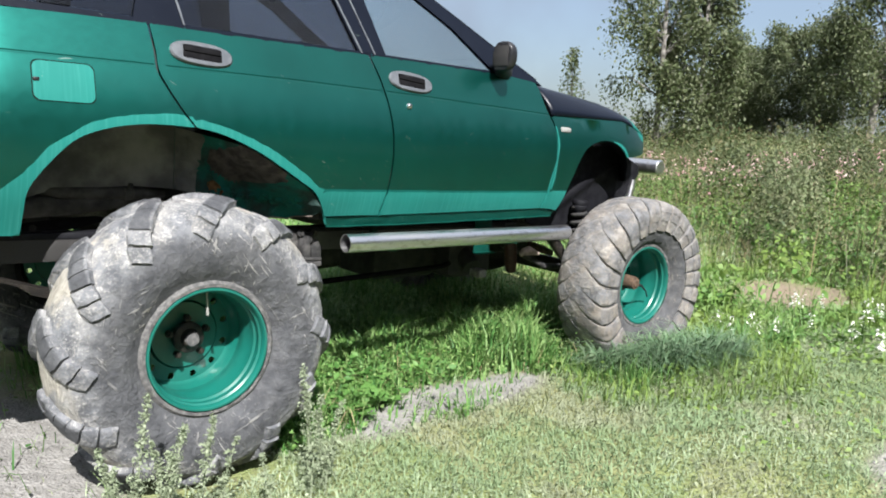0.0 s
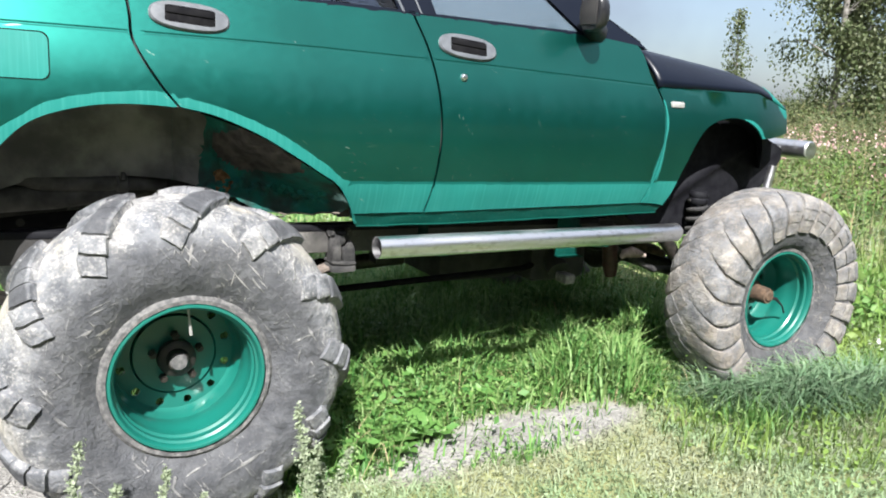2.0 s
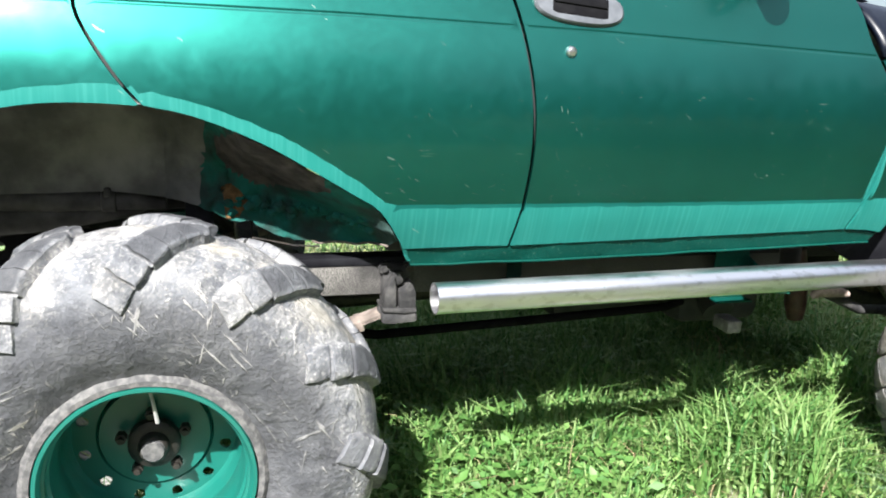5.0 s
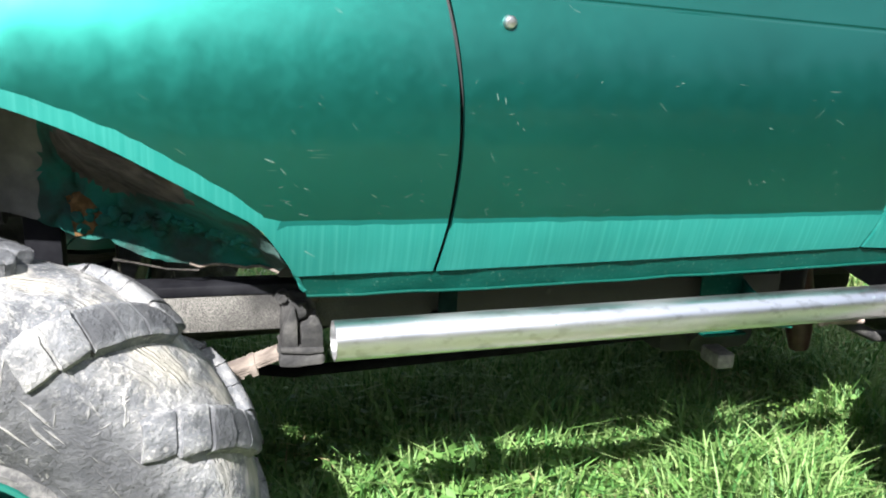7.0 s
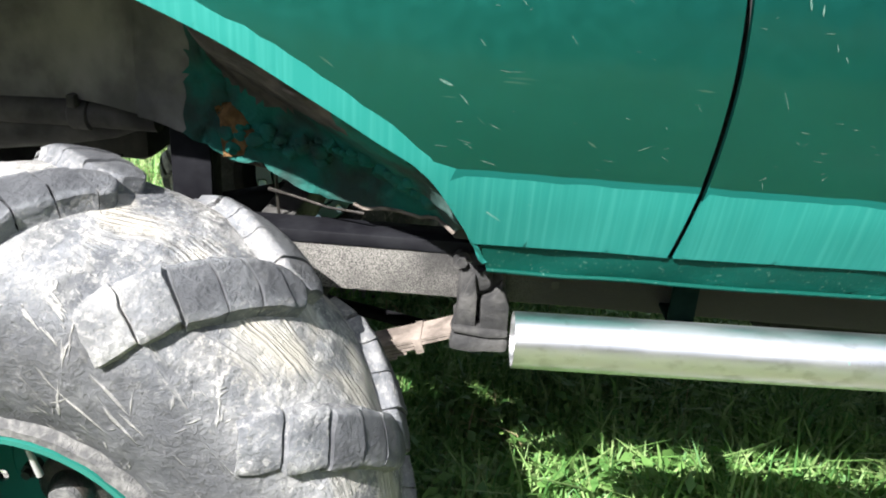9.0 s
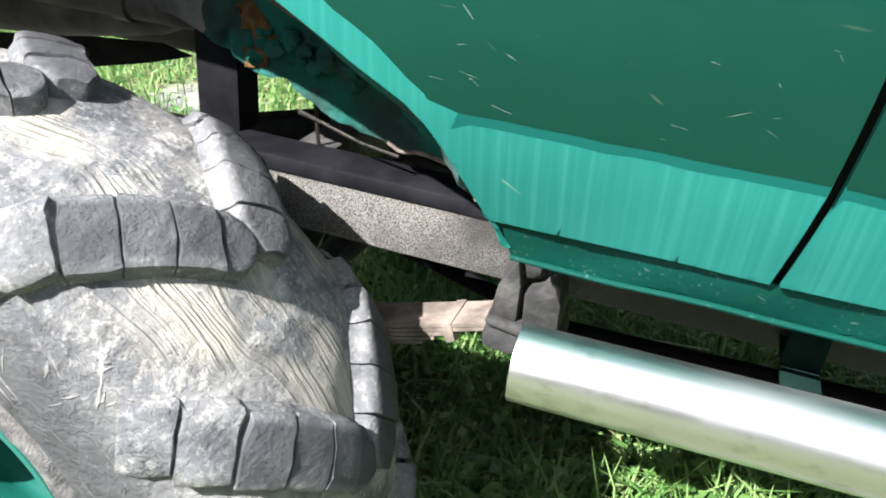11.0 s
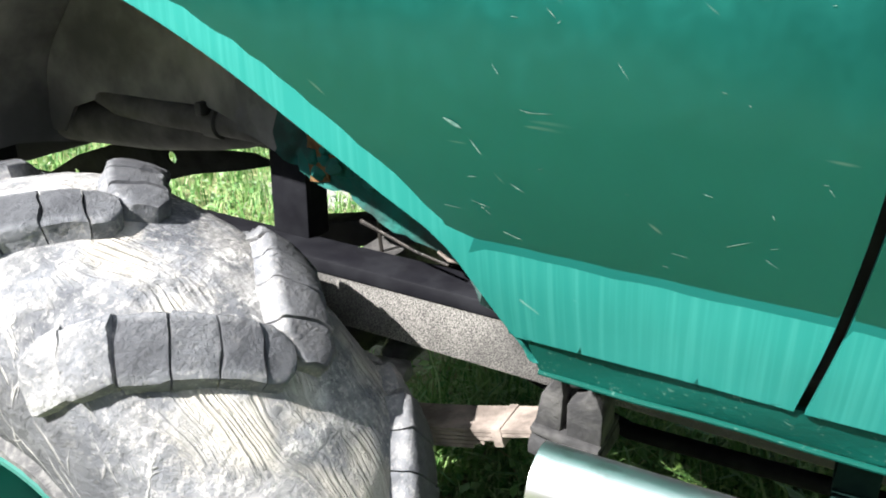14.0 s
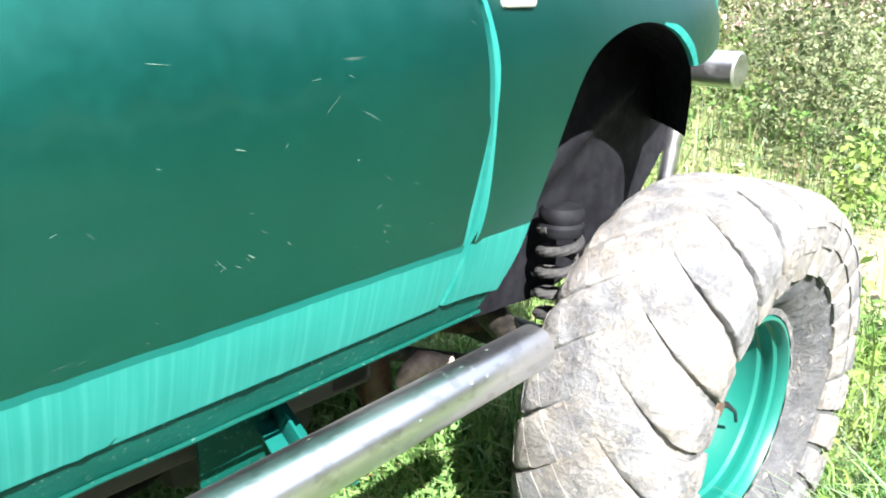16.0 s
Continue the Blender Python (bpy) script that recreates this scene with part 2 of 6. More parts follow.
def rubber_mat(name, mud_low, mud_high, mud_brown, rut):
    m = Nodes(name, 0.85, 0.0, 0.3)
    m.scatter()
    tread = m.attr("tread")
    patch = m.ramp(m.noise(7.5, 8, rough=0.72), 0.34, 0.64)
    flecks = m.ramp(m.noise(110, 5, rough=0.7), 0.50, 0.62)
    # furrows left in the mud, running round the tyre
    plain = m.coord
    wander, bend = m.t.nodes.new("ShaderNodeTexNoise"), m.t.nodes.new("ShaderNodeVectorMath")
    wander.inputs["Scale"].default_value, wander.inputs["Detail"].default_value = 8.0, 1.0
    bend.operation = "MULTIPLY_ADD"
    bend.inputs[1].default_value = (0.0, 0.075, 0.0)
    m.t.links.new(plain, wander.inputs["Vector"])
    m.t.links.new(wander.outputs["Color"], bend.inputs[0])
    m.t.links.new(plain, bend.inputs[2])
    m.coord = bend.outputs[0]
    lines = m.ramp(m.noise(1.0, 2, (9, 165, 9), rough=0.5), 0.40, 0.60)
    m.coord = plain
    caked = m.math("MULTIPLY", m.attr("skin"), m.ramp(m.noise(6.0, 3), 0.44, 0.58, 0.0, rut))
    furrow = m.math("MULTIPLY", lines, caked)
    smear = m.ramp(m.noise(26, 5, (1, 0.4, 1)), 0.4, 0.65)
    scrape = None
    for turn, size in ((25.0, 70), (-50.0, 84), (80.0, 64), (125.0, 76)):
        s = m.ramp(m.noise(size, 3, (0.09, 0.8, 1.0), turn=turn), 0.63, 0.69)
        scrape = s if scrape is None else m.math("MAXIMUM", scrape, s)
    scrape = m.math("MULTIPLY", m.math("MULTIPLY", scrape, m.attr("flank")), m.ramp(m.noise(5, 3), 0.40, 0.60))
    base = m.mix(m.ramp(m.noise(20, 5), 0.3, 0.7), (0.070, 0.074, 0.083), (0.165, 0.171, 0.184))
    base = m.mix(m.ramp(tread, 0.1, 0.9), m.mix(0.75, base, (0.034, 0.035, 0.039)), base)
    mud = m.mix(smear, mud_low, mud_high)
    mud = m.mix(m.ramp(m.noise(2.6, 3), 0.5, 0.75), mud, mud_brown)
    mud = m.mix(m.math("MULTIPLY", caked, 0.75), mud, tuple(c * k for c, k in zip(mud_high, (0.93, 0.88, 0.78))))
    mud = m.mix(m.math("MULTIPLY", furrow, 0.40), mud, (0.20, 0.188, 0.165))
    amount = m.math("ADD", m.math("MULTIPLY", patch, 0.62), m.math("MULTIPLY", flecks, 0.40))
    amount = m.math("MAXIMUM", m.math("MULTIPLY", amount, m.ramp(m.attr("skin"), 0.0, 1.0, 0.72, 1.0)), m.math("MULTIPLY", caked, 0.75))
    amount = m.math("MULTIPLY", m.math("ADD", amount, 0.20 * (1 - rut)), tread)
    amount = m.math("ADD", amount, m.math("MULTIPLY", scrape, 0.40))
    m.colour(m.mix(m.ramp(amount, 0.02, 0.95), base, mud))
    h = m.math("ADD", m.math("MULTIPLY", furrow, -0.9), m.math("MULTIPLY", m.noise(80, 7, rough=0.72), 1.3))
    h = m.math("ADD", h, m.math("MULTIPLY", scrape, 0.6))
    h = m.math("ADD", h, m.math("MULTIPLY", smear, 0.6))
    m.bump(h, 0.8, 0.006)
    return m.mat


RUBBER = rubber_mat("grey_mud_tyre_rubber", (0.29, 0.284, 0.272), (0.49, 0.478, 0.455), (0.38, 0.352, 0.305), 1.0)
RUBBER_FRONT = rubber_mat("brown_mud_tyre_rubber", (0.185, 0.163, 0.136), (0.325, 0.297, 0.258), (0.240, 0.205, 0.165), 0.15)


def glass_mat(name, tint, rough=0.02):
    m = Nodes(name, rough)
    m.colour(tint)
    m.set("Transmission Weight", 1.0)
    m.set("IOR", 1.45)
    return m.mat


GLASS = glass_mat("clear_window_glass", (0.80, 0.86, 0.88))
TINT = glass_mat("tinted_window_glass", (0.16, 0.18, 0.23))


def ragged_mat():
    m = Nodes("flaking_green_underseal", 0.85, 0.0, 0.1)
    lump = m.noise(26, 5)
    col = m.mix(m.ramp(m.noise(9, 5), 0.38, 0.62), (0.013, 0.105, 0.088), (0.026, 0.048, 0.044))
    col = m.mix(m.ramp(lump, 0.60, 0.80), col, (0.028, 0.145, 0.122))
    m.colour(col)
    m.bump(lump, 0.7, 0.012)
    return m.mat


RAGGED = ragged_mat()
BARE_SEAL = simple("bare_brown_underseal", (0.032, 0.027, 0.027), (0.085, 0.072, 0.068), 0.8, scale=22, bump=0.5, spec=0.2)


# ---- mesh helpers ----
def part(name, bm, mat, parent=None, label="", smooth=True):
    """Link a bmesh as one mesh object under its thing."""
    me = bpy.data.meshes.new(name)
    bm.normal_update()
    bm.to_mesh(me)
    bm.free()
    return link(name, me, mat, parent, label, smooth)


def link(name, me, mat, parent=None, label="", smooth=True):
    for m in mat if isinstance(mat, (list, tuple)) else [mat]:
        me.materials.append(m)
    if smooth:
        me.shade_smooth()
        me.set_sharp_from_angle(angle=radians(38))
    ob = new(name, me)
    if parent is not None:
        ob.parent = parent
    if label:
        ob["label"] = label
    return ob


def raw(name, verts, faces, mat, parent=None, label="", smooth=True, index=None):
    me = bpy.data.meshes.new(name)
    me.from_pydata([tuple(v) for v in verts], [], [tuple(f) for f in faces])
    if index is not None:
        me.polygons.foreach_set("material_index", index)
    return link(name, me, mat, parent, label, smooth)


def empty(name, at=(0, 0, 0), parent=None):
    ob = new(name)
    ob.empty_display_size = 0.1
    ob.location = at
    if parent is not None:
        ob.parent = parent
    return ob


def box(bm, lo, hi, bevel=0.004, rot=None):
    c = [(a + b) / 2 for a, b in zip(lo, hi)]
    s = [b - a for a, b in zip(lo, hi)]
    m = Matrix.Translation(c)
    if rot:
        m = m @ Euler([radians(a) for a in rot]).to_matrix().to_4x4()
    got = bmesh.ops.create_cube(bm, size=1.0, matrix=m @ Matrix.Diagonal((*s, 1)))
    if bevel:
        edges = list({e for v in got["verts"] for e in v.link_edges})
        bmesh.ops.bevel(bm, geom=edges, offset=min(bevel, min(s) * 0.4), segments=2, affect="EDGES", profile=0.5)


def tube(bm, points, radius, sides=16, caps=True):
    """A round bar along points; radius is one number or one for each point."""
    pts = [Vector(p) for p in points]
    rad = radius if isinstance(radius, (list, tuple)) else [radius] * len(pts)
    rings = []
    for i, p in enumerate(pts):
        d = (pts[min(i + 1, len(pts) - 1)] - pts[max(i - 1, 0)]).normalized()
        q = Vector((0, 0, 1)).rotation_difference(d)
        rings.append([bm.verts.new(p + q @ Vector((rad[i] * math.cos(a), rad[i] * math.sin(a), 0)))
                      for a in (2 * math.pi * k / sides for k in range(sides))])
    for a, b in zip(rings, rings[1:]):
        for k in range(sides):
            bm.faces.new((a[k], a[(k + 1) % sides], b[(k + 1) % sides], b[k]))
    if caps:
        bm.faces.new(rings[0][::-1])
        bm.faces.new(rings[-1])
    return rings


def lathe(bm, profile, sides, centre=(0, 0, 0), closed=False):
    """Turn (radius, y) pairs round the y axis."""
    rings = []
    for r, y in profile:
        rings.append([bm.verts.new((centre[0] + r * math.cos(a), centre[1] + y, centre[2] + r * math.sin(a)))
                      for a in (2 * math.pi * k / sides for k in range(sides))])
    pairs = list(zip(rings, rings[1:])) + ([(rings[-1], rings[0])] if closed else [])
    for a, b in pairs:
        for k in range(sides):
            bm.faces.new((a[k], b[k], b[(k + 1) % sides], a[(k + 1) % sides]))
    return rings


def inside(p, poly):
    x, y, hit = p[0], p[1], False
    for (x0, y0), (x1, y1) in zip(poly, poly[1:] + poly[:1]):
        if (y0 > y) != (y1 > y) and x < (x1 - x0) * (y - y0) / (y1 - y0) + x0:
            hit = not hit
    return hit


def curve(points, step=0.02):
    """A smooth line through points (Catmull-Rom)."""
    p = [Vector((*q, 0)) for q in points]
    p = [p[0] * 2 - p[1]] + p + [p[-1] * 2 - p[-2]]
    out = []
    for a, b, c, d in zip(p, p[1:], p[2:], p[3:]):
        n = max(1, int((c - b).length / step))
        for k in range(n):
            t = k / n
            v = 0.5 * (2 * b + (c - a) * t + (2 * a - 5 * b + 4 * c - d) * t * t + (3 * b - a - 3 * c + d) * t ** 3)
            out.append((v.x, v.y))
    out.append((p[-2].x, p[-2].y))
    return out


def dense(points, step=0.02, closed=True):
    out = []
    pairs = list(zip(points, points[1:] + points[:1])) if closed else list(zip(points, points[1:]))
    for (x0, y0), (x1, y1) in pairs:
        n = max(1, int(math.hypot(x1 - x0, y1 - y0) / step))
        out += [(x0 + (x1 - x0) * k / n, y0 + (y1 - y0) * k / n) for k in range(n)]
    return out if closed else out + [points[-1]]


from mathutils.geometry import delaunay_2d_cdt


def sheet(name, outline, depth, mats, parent, lines=(), paint=None, thin=None, thick=0.012, grid=0.035, mirror=False, label="", lip=0.0032):
    """A curved panel: an outline in x and z, laid on y = depth(x, z), with a rolled edge and thickness."""
    loop = dense(outline)
    pts, edges = list(loop), [(k, (k + 1) % len(loop)) for k in range(len(loop))]
    for line in lines:
        line = dense(line, 0.02, False)
        edges += [(len(pts) + k, len(pts) + k + 1) for k in range(len(line) - 1)]
        pts += line
    n_loop = len(loop)
    for k in range(n_loop):
        (xa, za), (xb, zb) = loop[k - 1], loop[(k + 1) % n_loop]
        ln = math.hypot(xb - xa, zb - za) or 1.0
        for s, d in ((-1, 0.005), (1, 0.005), (-1, 0.0095), (1, 0.0095)):
            q = (loop[k][0] - s * (zb - za) / ln * d, loop[k][1] + s * (xb - xa) / ln * d)
            if inside(q, loop):
                pts.append(q)
    xs, zs = [p[0] for p in loop], [p[1] for p in loop]
    x = min(xs) + grid / 2
    while x < max(xs):
        z = min(zs) + grid / 2
        while z < max(zs):
            if inside((x, z), loop) and (not lines or abs(z - crease(x)) > 0.022):
                pts.append((x + 0.2 * grid * math.sin(z * 91), z + 0.2 * grid * math.sin(x * 77)))
            z += grid
        x += grid
    v2, _, tris, *_ = delaunay_2d_cdt([Vector(p) for p in pts], edges, [], 0, 1e-5)
    tris = [t for t in tris if inside([sum(v2[i][k] for i in t) / 3 for k in (0, 1)], loop)]
    count = {}
    for t in tris:
        for a, b in zip(t, t[1:] + t[:1]):
            count[frozenset((a, b))] = count.get(frozenset((a, b)), []) + [(a, b)]
    rim = [e[0] for e in count.values() if len(e) == 1]
    edge_verts = {i for e in rim for i in e}
    sign = -1 if mirror else 1

    def at(i, off):
        px, pz = v2[i]
        y = depth(px, pz) + off
        return (px, 2 * MID - y if mirror else y, pz)

    verts = [at(i, lip if i in edge_verts else 0.0) for i in range(len(v2))]
    back = [at(i, thick) for i in range(len(v2))]
    n = len(verts)
    verts += back
    faces, index = [], []
    for t in tris:
        a, b, c = t
        area = (v2[b] - v2[a]).cross(v2[c] - v2[a])
        f = (a, b, c) if area * sign > 0 else (a, c, b)
        mid = [sum(v2[i][k] for i in t) / 3 for k in (0, 1)]
        faces.append(f)
        index.append(2 if thin and inside(mid, thin) else 1 if paint and any(inside(mid, p) for p in paint) else 0)
        faces.append(tuple(n + i for i in f[::-1]))
        index.append(len(mats) - 1 if len(mats) > 2 else 0)
    for a, b in rim:
        k = len(verts)
        verts += [verts[a], verts[b], verts[n + b], verts[n + a]]
        faces.append((k, k + 1, k + 2, k + 3))
        index.append(index[0] if not paint else (1 if any(inside(v2[a] * 0.999, p) for p in paint) else 0))
    ob = raw(name, verts, faces, mats, parent, label, True, index)
    # true surface normals on the outer skin
    e, bend = 0.0013, {}
    for i, (px_, pz) in enumerate(v2):
        gx_, gz_ = (depth(px_ + e, pz) - depth(px_ - e, pz)) / (2 * e), (depth(px_, pz + e) - depth(px_, pz - e)) / (2 * e)
        bend[i] = Vector((gx_, -sign, gz_)).normalized()
    me = ob.data
    me.normals_split_custom_set([bend[v] if me.polygons[k].normal.y * sign < -0.2 and v < n else (0, 0, 0) for k in range(len(me.polygons)) for v in me.polygons[k].vertices])
    return ob


def grid_surface(name, f, nu, nv, mat, parent, label="", thick=0.0):
    verts = [f(i / nu, j / nv) for i in range(nu + 1) for j in range(nv + 1)]
    faces = [(i * (nv + 1) + j, (i + 1) * (nv + 1) + j, (i + 1) * (nv + 1) + j + 1, i * (nv + 1) + j + 1) for i in range(nu) for j in range(nv)]
    ob = raw(name, verts, faces, mat, parent, label)
    if thick:
        mod = ob.modifiers.new("thickness", "SOLIDIFY")
        mod.thickness = thick
    return ob


def lerp(x, table):
    for (x0, y0), (x1, y1) in zip(table, table[1:]):
        if x <= x1:
            t = max(0.0, (x - x0) / (x1 - x0))
            return y0 + (y1 - y0) * t
    return table[-1][1]


# ---- the ground ----
def height(x, y):
    """The lie of the land."""
    up = max(0.075 * (max(-1.2, min(x, 4.0)) + 0.83), -0.02)
    if x > 4:
        up += 0.016 * min(x - 4, 40.0)
        bank = x - 0.9 * y - 4.5
        up += 0.09 * min(0.5 * (bank + math.sqrt(bank * bank + 1.5)), 12.0) * min(1.0, (x - 4) / 3)
    side = max(0.0, min(1.0, (-0.35 - y) / 0.9))
    front = max(0.0, min(1.0, (x - 0.1) / 0.8))
    far = min(1.0, math.hypot(x, y) / 6)
    up += 0.09 * side * side * (3 - 2 * side) * front
    if y > 2 and x < 4:
        up += 0.02 * (min(y, 40) - 2) * min(1.0, (4 - x) / 3)
    return up + 0.03 * noise.noise((x * 1.3, y * 1.3, 0)) + 0.012 * noise.noise((x * 6, y * 6, 3)) + far * 0.25 * noise.noise((x * 0.12, y * 0.12, 7))


def bare(x, y):
    """How bare and stony the ground is, 0 to 1."""
    n = 0.25 * noise.noise((x * 3, y * 3, 5)) + 0.12 * noise.noise((x * 9, y * 9, 1))
    best = 0.0
    for cx, cy, rx, ry in ((0.38, -0.06, 0.62, 0.17), (-1.55, 0.55, 0.62, 0.95), (-1.5, -0.6, 0.55, 0.8), (1.25, -1.75, 0.35, 0.2),
                           (3.75, 0.05, 0.55, 0.42), (-2.3, 2.3, 0.25, 0.2)):
        d = math.hypot((x - cx) / rx, (y - cy) / ry) + n * 1.1
        best = max(best, min(1.0, max(0.0, (1.15 - d) / 0.35)))
    return best


def ground_mat():
    m = Nodes("soil_and_turf", 0.95, 0.0, 0.2)
    n1, n2 = m.noise(3, 6), m.noise(38, 5)
    turf = m.mix(m.ramp(n1, 0.35, 0.65), (0.150, 0.190, 0.070), (0.21, 0.215, 0.105))
    turf = m.mix(m.ramp(n2, 0.5, 0.75), turf, (0.105, 0.10, 0.060))
    grit = m.mix(m.ramp(m.voronoi(95), 0.1, 0.6), (0.36, 0.35, 0.33), (0.17, 0.166, 0.155))
    stone = m.mix(m.ramp(m.noise(14, 5), 0.3, 0.7), (0.165, 0.160, 0.152), (0.275, 0.268, 0.256))
    stone = m.mix(0.25, stone, grit)
    east = m.t.nodes.new("ShaderNodeSeparateXYZ")
    m.t.links.new(m.coord, east.inputs[0])
    stone = m.mix(m.ramp(east.outputs[0], 2.0, 3.0), stone, (0.20, 0.160, 0.115))
    m.colour(m.mix(m.attr("bare"), turf, m.mix(m.ramp(n2, 0.55, 0.8), stone, (0.24, 0.225, 0.20))))
    m.bump(m.math("ADD", n2, m.voronoi(80)), 0.6, 0.012)
    return m.mat


def axis(near, fine, far, grow):
    out, x, s = [], 0.0, fine
    while x < far:
        out.append(x)
        x += s
        if x > near:
            s *= grow
    return [-v for v in out[:0:-1]] + out


gx, gy = [v + 0.3 for v in axis(2.4, 0.05, 900, 1.16)], [v - 0.2 for v in axis(2.2, 0.05, 900, 1.16)]
gverts = [(x, y, height(x, y)) for x in gx for y in gy]
gfaces = [(i * len(gy) + j, (i + 1) * len(gy) + j, (i + 1) * len(gy) + j + 1, i * len(gy) + j + 1) for i in range(len(gx) - 1) for j in range(len(gy) - 1)]
ground = raw("ground", gverts, gfaces, ground_mat())
layer = ground.data.attributes.new("bare", "FLOAT", "POINT")
layer.data.foreach_set("value", [bare(x, y) if abs(x) < 6 and abs(y) < 6 else 0.0 for x, y, _ in gverts])
tagged(ground, "uneven turf with bare stony patches, rising to a weedy meadow", "ground", kind="structure")

# ---- the car ----
MID = 0.83
car = empty("car", (0.4, MID, 0.0))
tagged(car, "lifted dark green estate car with teal stripes on huge muddy tyres", "car")


car.location = (0, 0, 0)

SECTION = [(0.86, 0.060), (0.926, 0.034), (0.985, 0.012), (1.037, 0.0), (1.10, -0.008), (1.18, -0.013), (1.26, -0.010), (1.33, 0.002), (1.39, 0.020), (1.44, 0.040), (1.50, 0.062), (1.575, 0.092), (1.62, 0.11)]


def crease(x):
    return lerp(x, [(-2.0, 1.430), (-1.0, 1.437), (-0.4, 1.437), (0.2, 1.428), (1.0, 1.404), (1.9, 1.385)])


def side(x, z):
    y = (lerp(z - 0.02, SECTION) + 2 * lerp(z, SECTION) + lerp(z + 0.02, SECTION)) / 4
    bend = 0.016 * max(0.0, (-x - 0.5)) ** 2 * 2 + 0.075 * max(0.0, x - 0.9) ** 2
    if x > 1.55:
        bend += 0.5 * (x - 1.55) ** 2
    if x < -1.35:
        bend += 0.45 * (-x - 1.35) ** 2
    return y + bend + 0.0030 * max(0.0, 1 - abs(z - crease(x)) / 0.003)


BELT = 1.578
C_GAP = [(-0.952, BELT), (-0.940, 1.488), (-0.937, 1.423), (-0.910, 1.365), (-0.863, 1.293), (-0.821, 1.243)]
B_GAP = [(-0.067, BELT), (-0.022, 1.457), (0.004, 1.309), (0.012, 1.17), (0.003, 1.04), (-0.014, 0.928)]
A_GAP = [(0.900, 1.556), (0.926, 1.520), (0.951, 1.436), (0.988, 1.355), (1.003, 1.287), (0.999, 1.164), (0.975, 1.038), (0.948, 0.952)]
ARCH = [(-1.345, 0.875), (-1.341, 0.95), (-1.330, 1.027), (-1.268, 1.116), (-1.194, 1.187), (-1.094, 1.226), (-0.979, 1.244), (-0.835, 1.242), (-0.725, 1.224), (-0.596, 1.174), (-0.491, 1.117), (-0.397, 1.061), (-0.332, 1.018), (-0.271, 0.926)]
ARCH_TOP = [(-1.40, 1.03), (-1.345, 1.078), (-1.279, 1.156), (-1.205, 1.206), (-1.156, 1.238), (-1.03, 1.270), (-0.862, 1.281), (-0.698, 1.243), (-0.554, 1.188), (-0.431, 1.120), (-0.315, 1.037)]
F_ARCH = [(1.072, 0.940), (1.098, 1.000), (1.118, 1.065), (1.150, 1.135), (1.182, 1.195), (1.232, 1.254), (1.310, 1.289), (1.410, 1.303), (1.510, 1.288), (1.575, 1.252), (1.604, 1.222)]
archc, archt, farch = curve(ARCH), curve(ARCH_TOP), curve(F_ARCH)
cg, bg, ag = curve(C_GAP), curve(B_GAP), curve(A_GAP)


def shift(line, d):
    return [(x + d, z) for x, z in line]


def rough_line(line, amp, seed):
    return [(x + amp * noise.noise((x * 40, z * 40, seed)), z + amp * noise.noise((x * 40, z * 40, seed + 9))) for x, z in line]


G = 0.0042
k_c = min(range(len(archc)), key=lambda i: abs(archc[i][0] - C_GAP[-1][0]))
STRIPE = rough_line(dense([(-0.315, 1.037), (0.2, 1.036), (0.6, 1.037), (1.16, 1.042)], 0.02, False), 0.0018, 2)
paint_band = rough_line(archt, 0.004, 5)
BAND = paint_band + [(-0.25, 1.0), (-0.25, 0.8), (-0.8, 1.1), (-1.2, 1.0), (-1.46, 0.8), (-1.9, 0.8), (-1.9, 1.02)]
STRIPE_EDGE = [(x, z - 0.009 + 0.0015 * noise.noise((x * 25, 3, 0))) for x, z in STRIPE]
EDGE = STRIPE + STRIPE_EDGE[::-1]
LOW = STRIPE + [(1.3, 1.03), (1.3, 0.8), (-0.4, 0.8), (-0.4, 1.0)]
CREASES = [[(x, crease(x) + d) for x in [i * 0.05 for i in range(-36, 37)]] for d in (-0.0065, -0.003, 0.0, 0.003, 0.0065)]


def clipped(lines, x0, x1):
    out = []
    for line in lines:
        seg = [p for p in line if x0 < p[0] < x1]
        if len(seg) > 1:
            out.append(seg)
    return out


def ended(line, x0, x1):
    """The stretch of a line from x0 to x1, with both ends on it."""
    return [(x0, lerp(x0, line))] + [p for p in line if x0 + 0.004 < p[0] < x1 - 0.004] + [(x1, lerp(x1, line))]


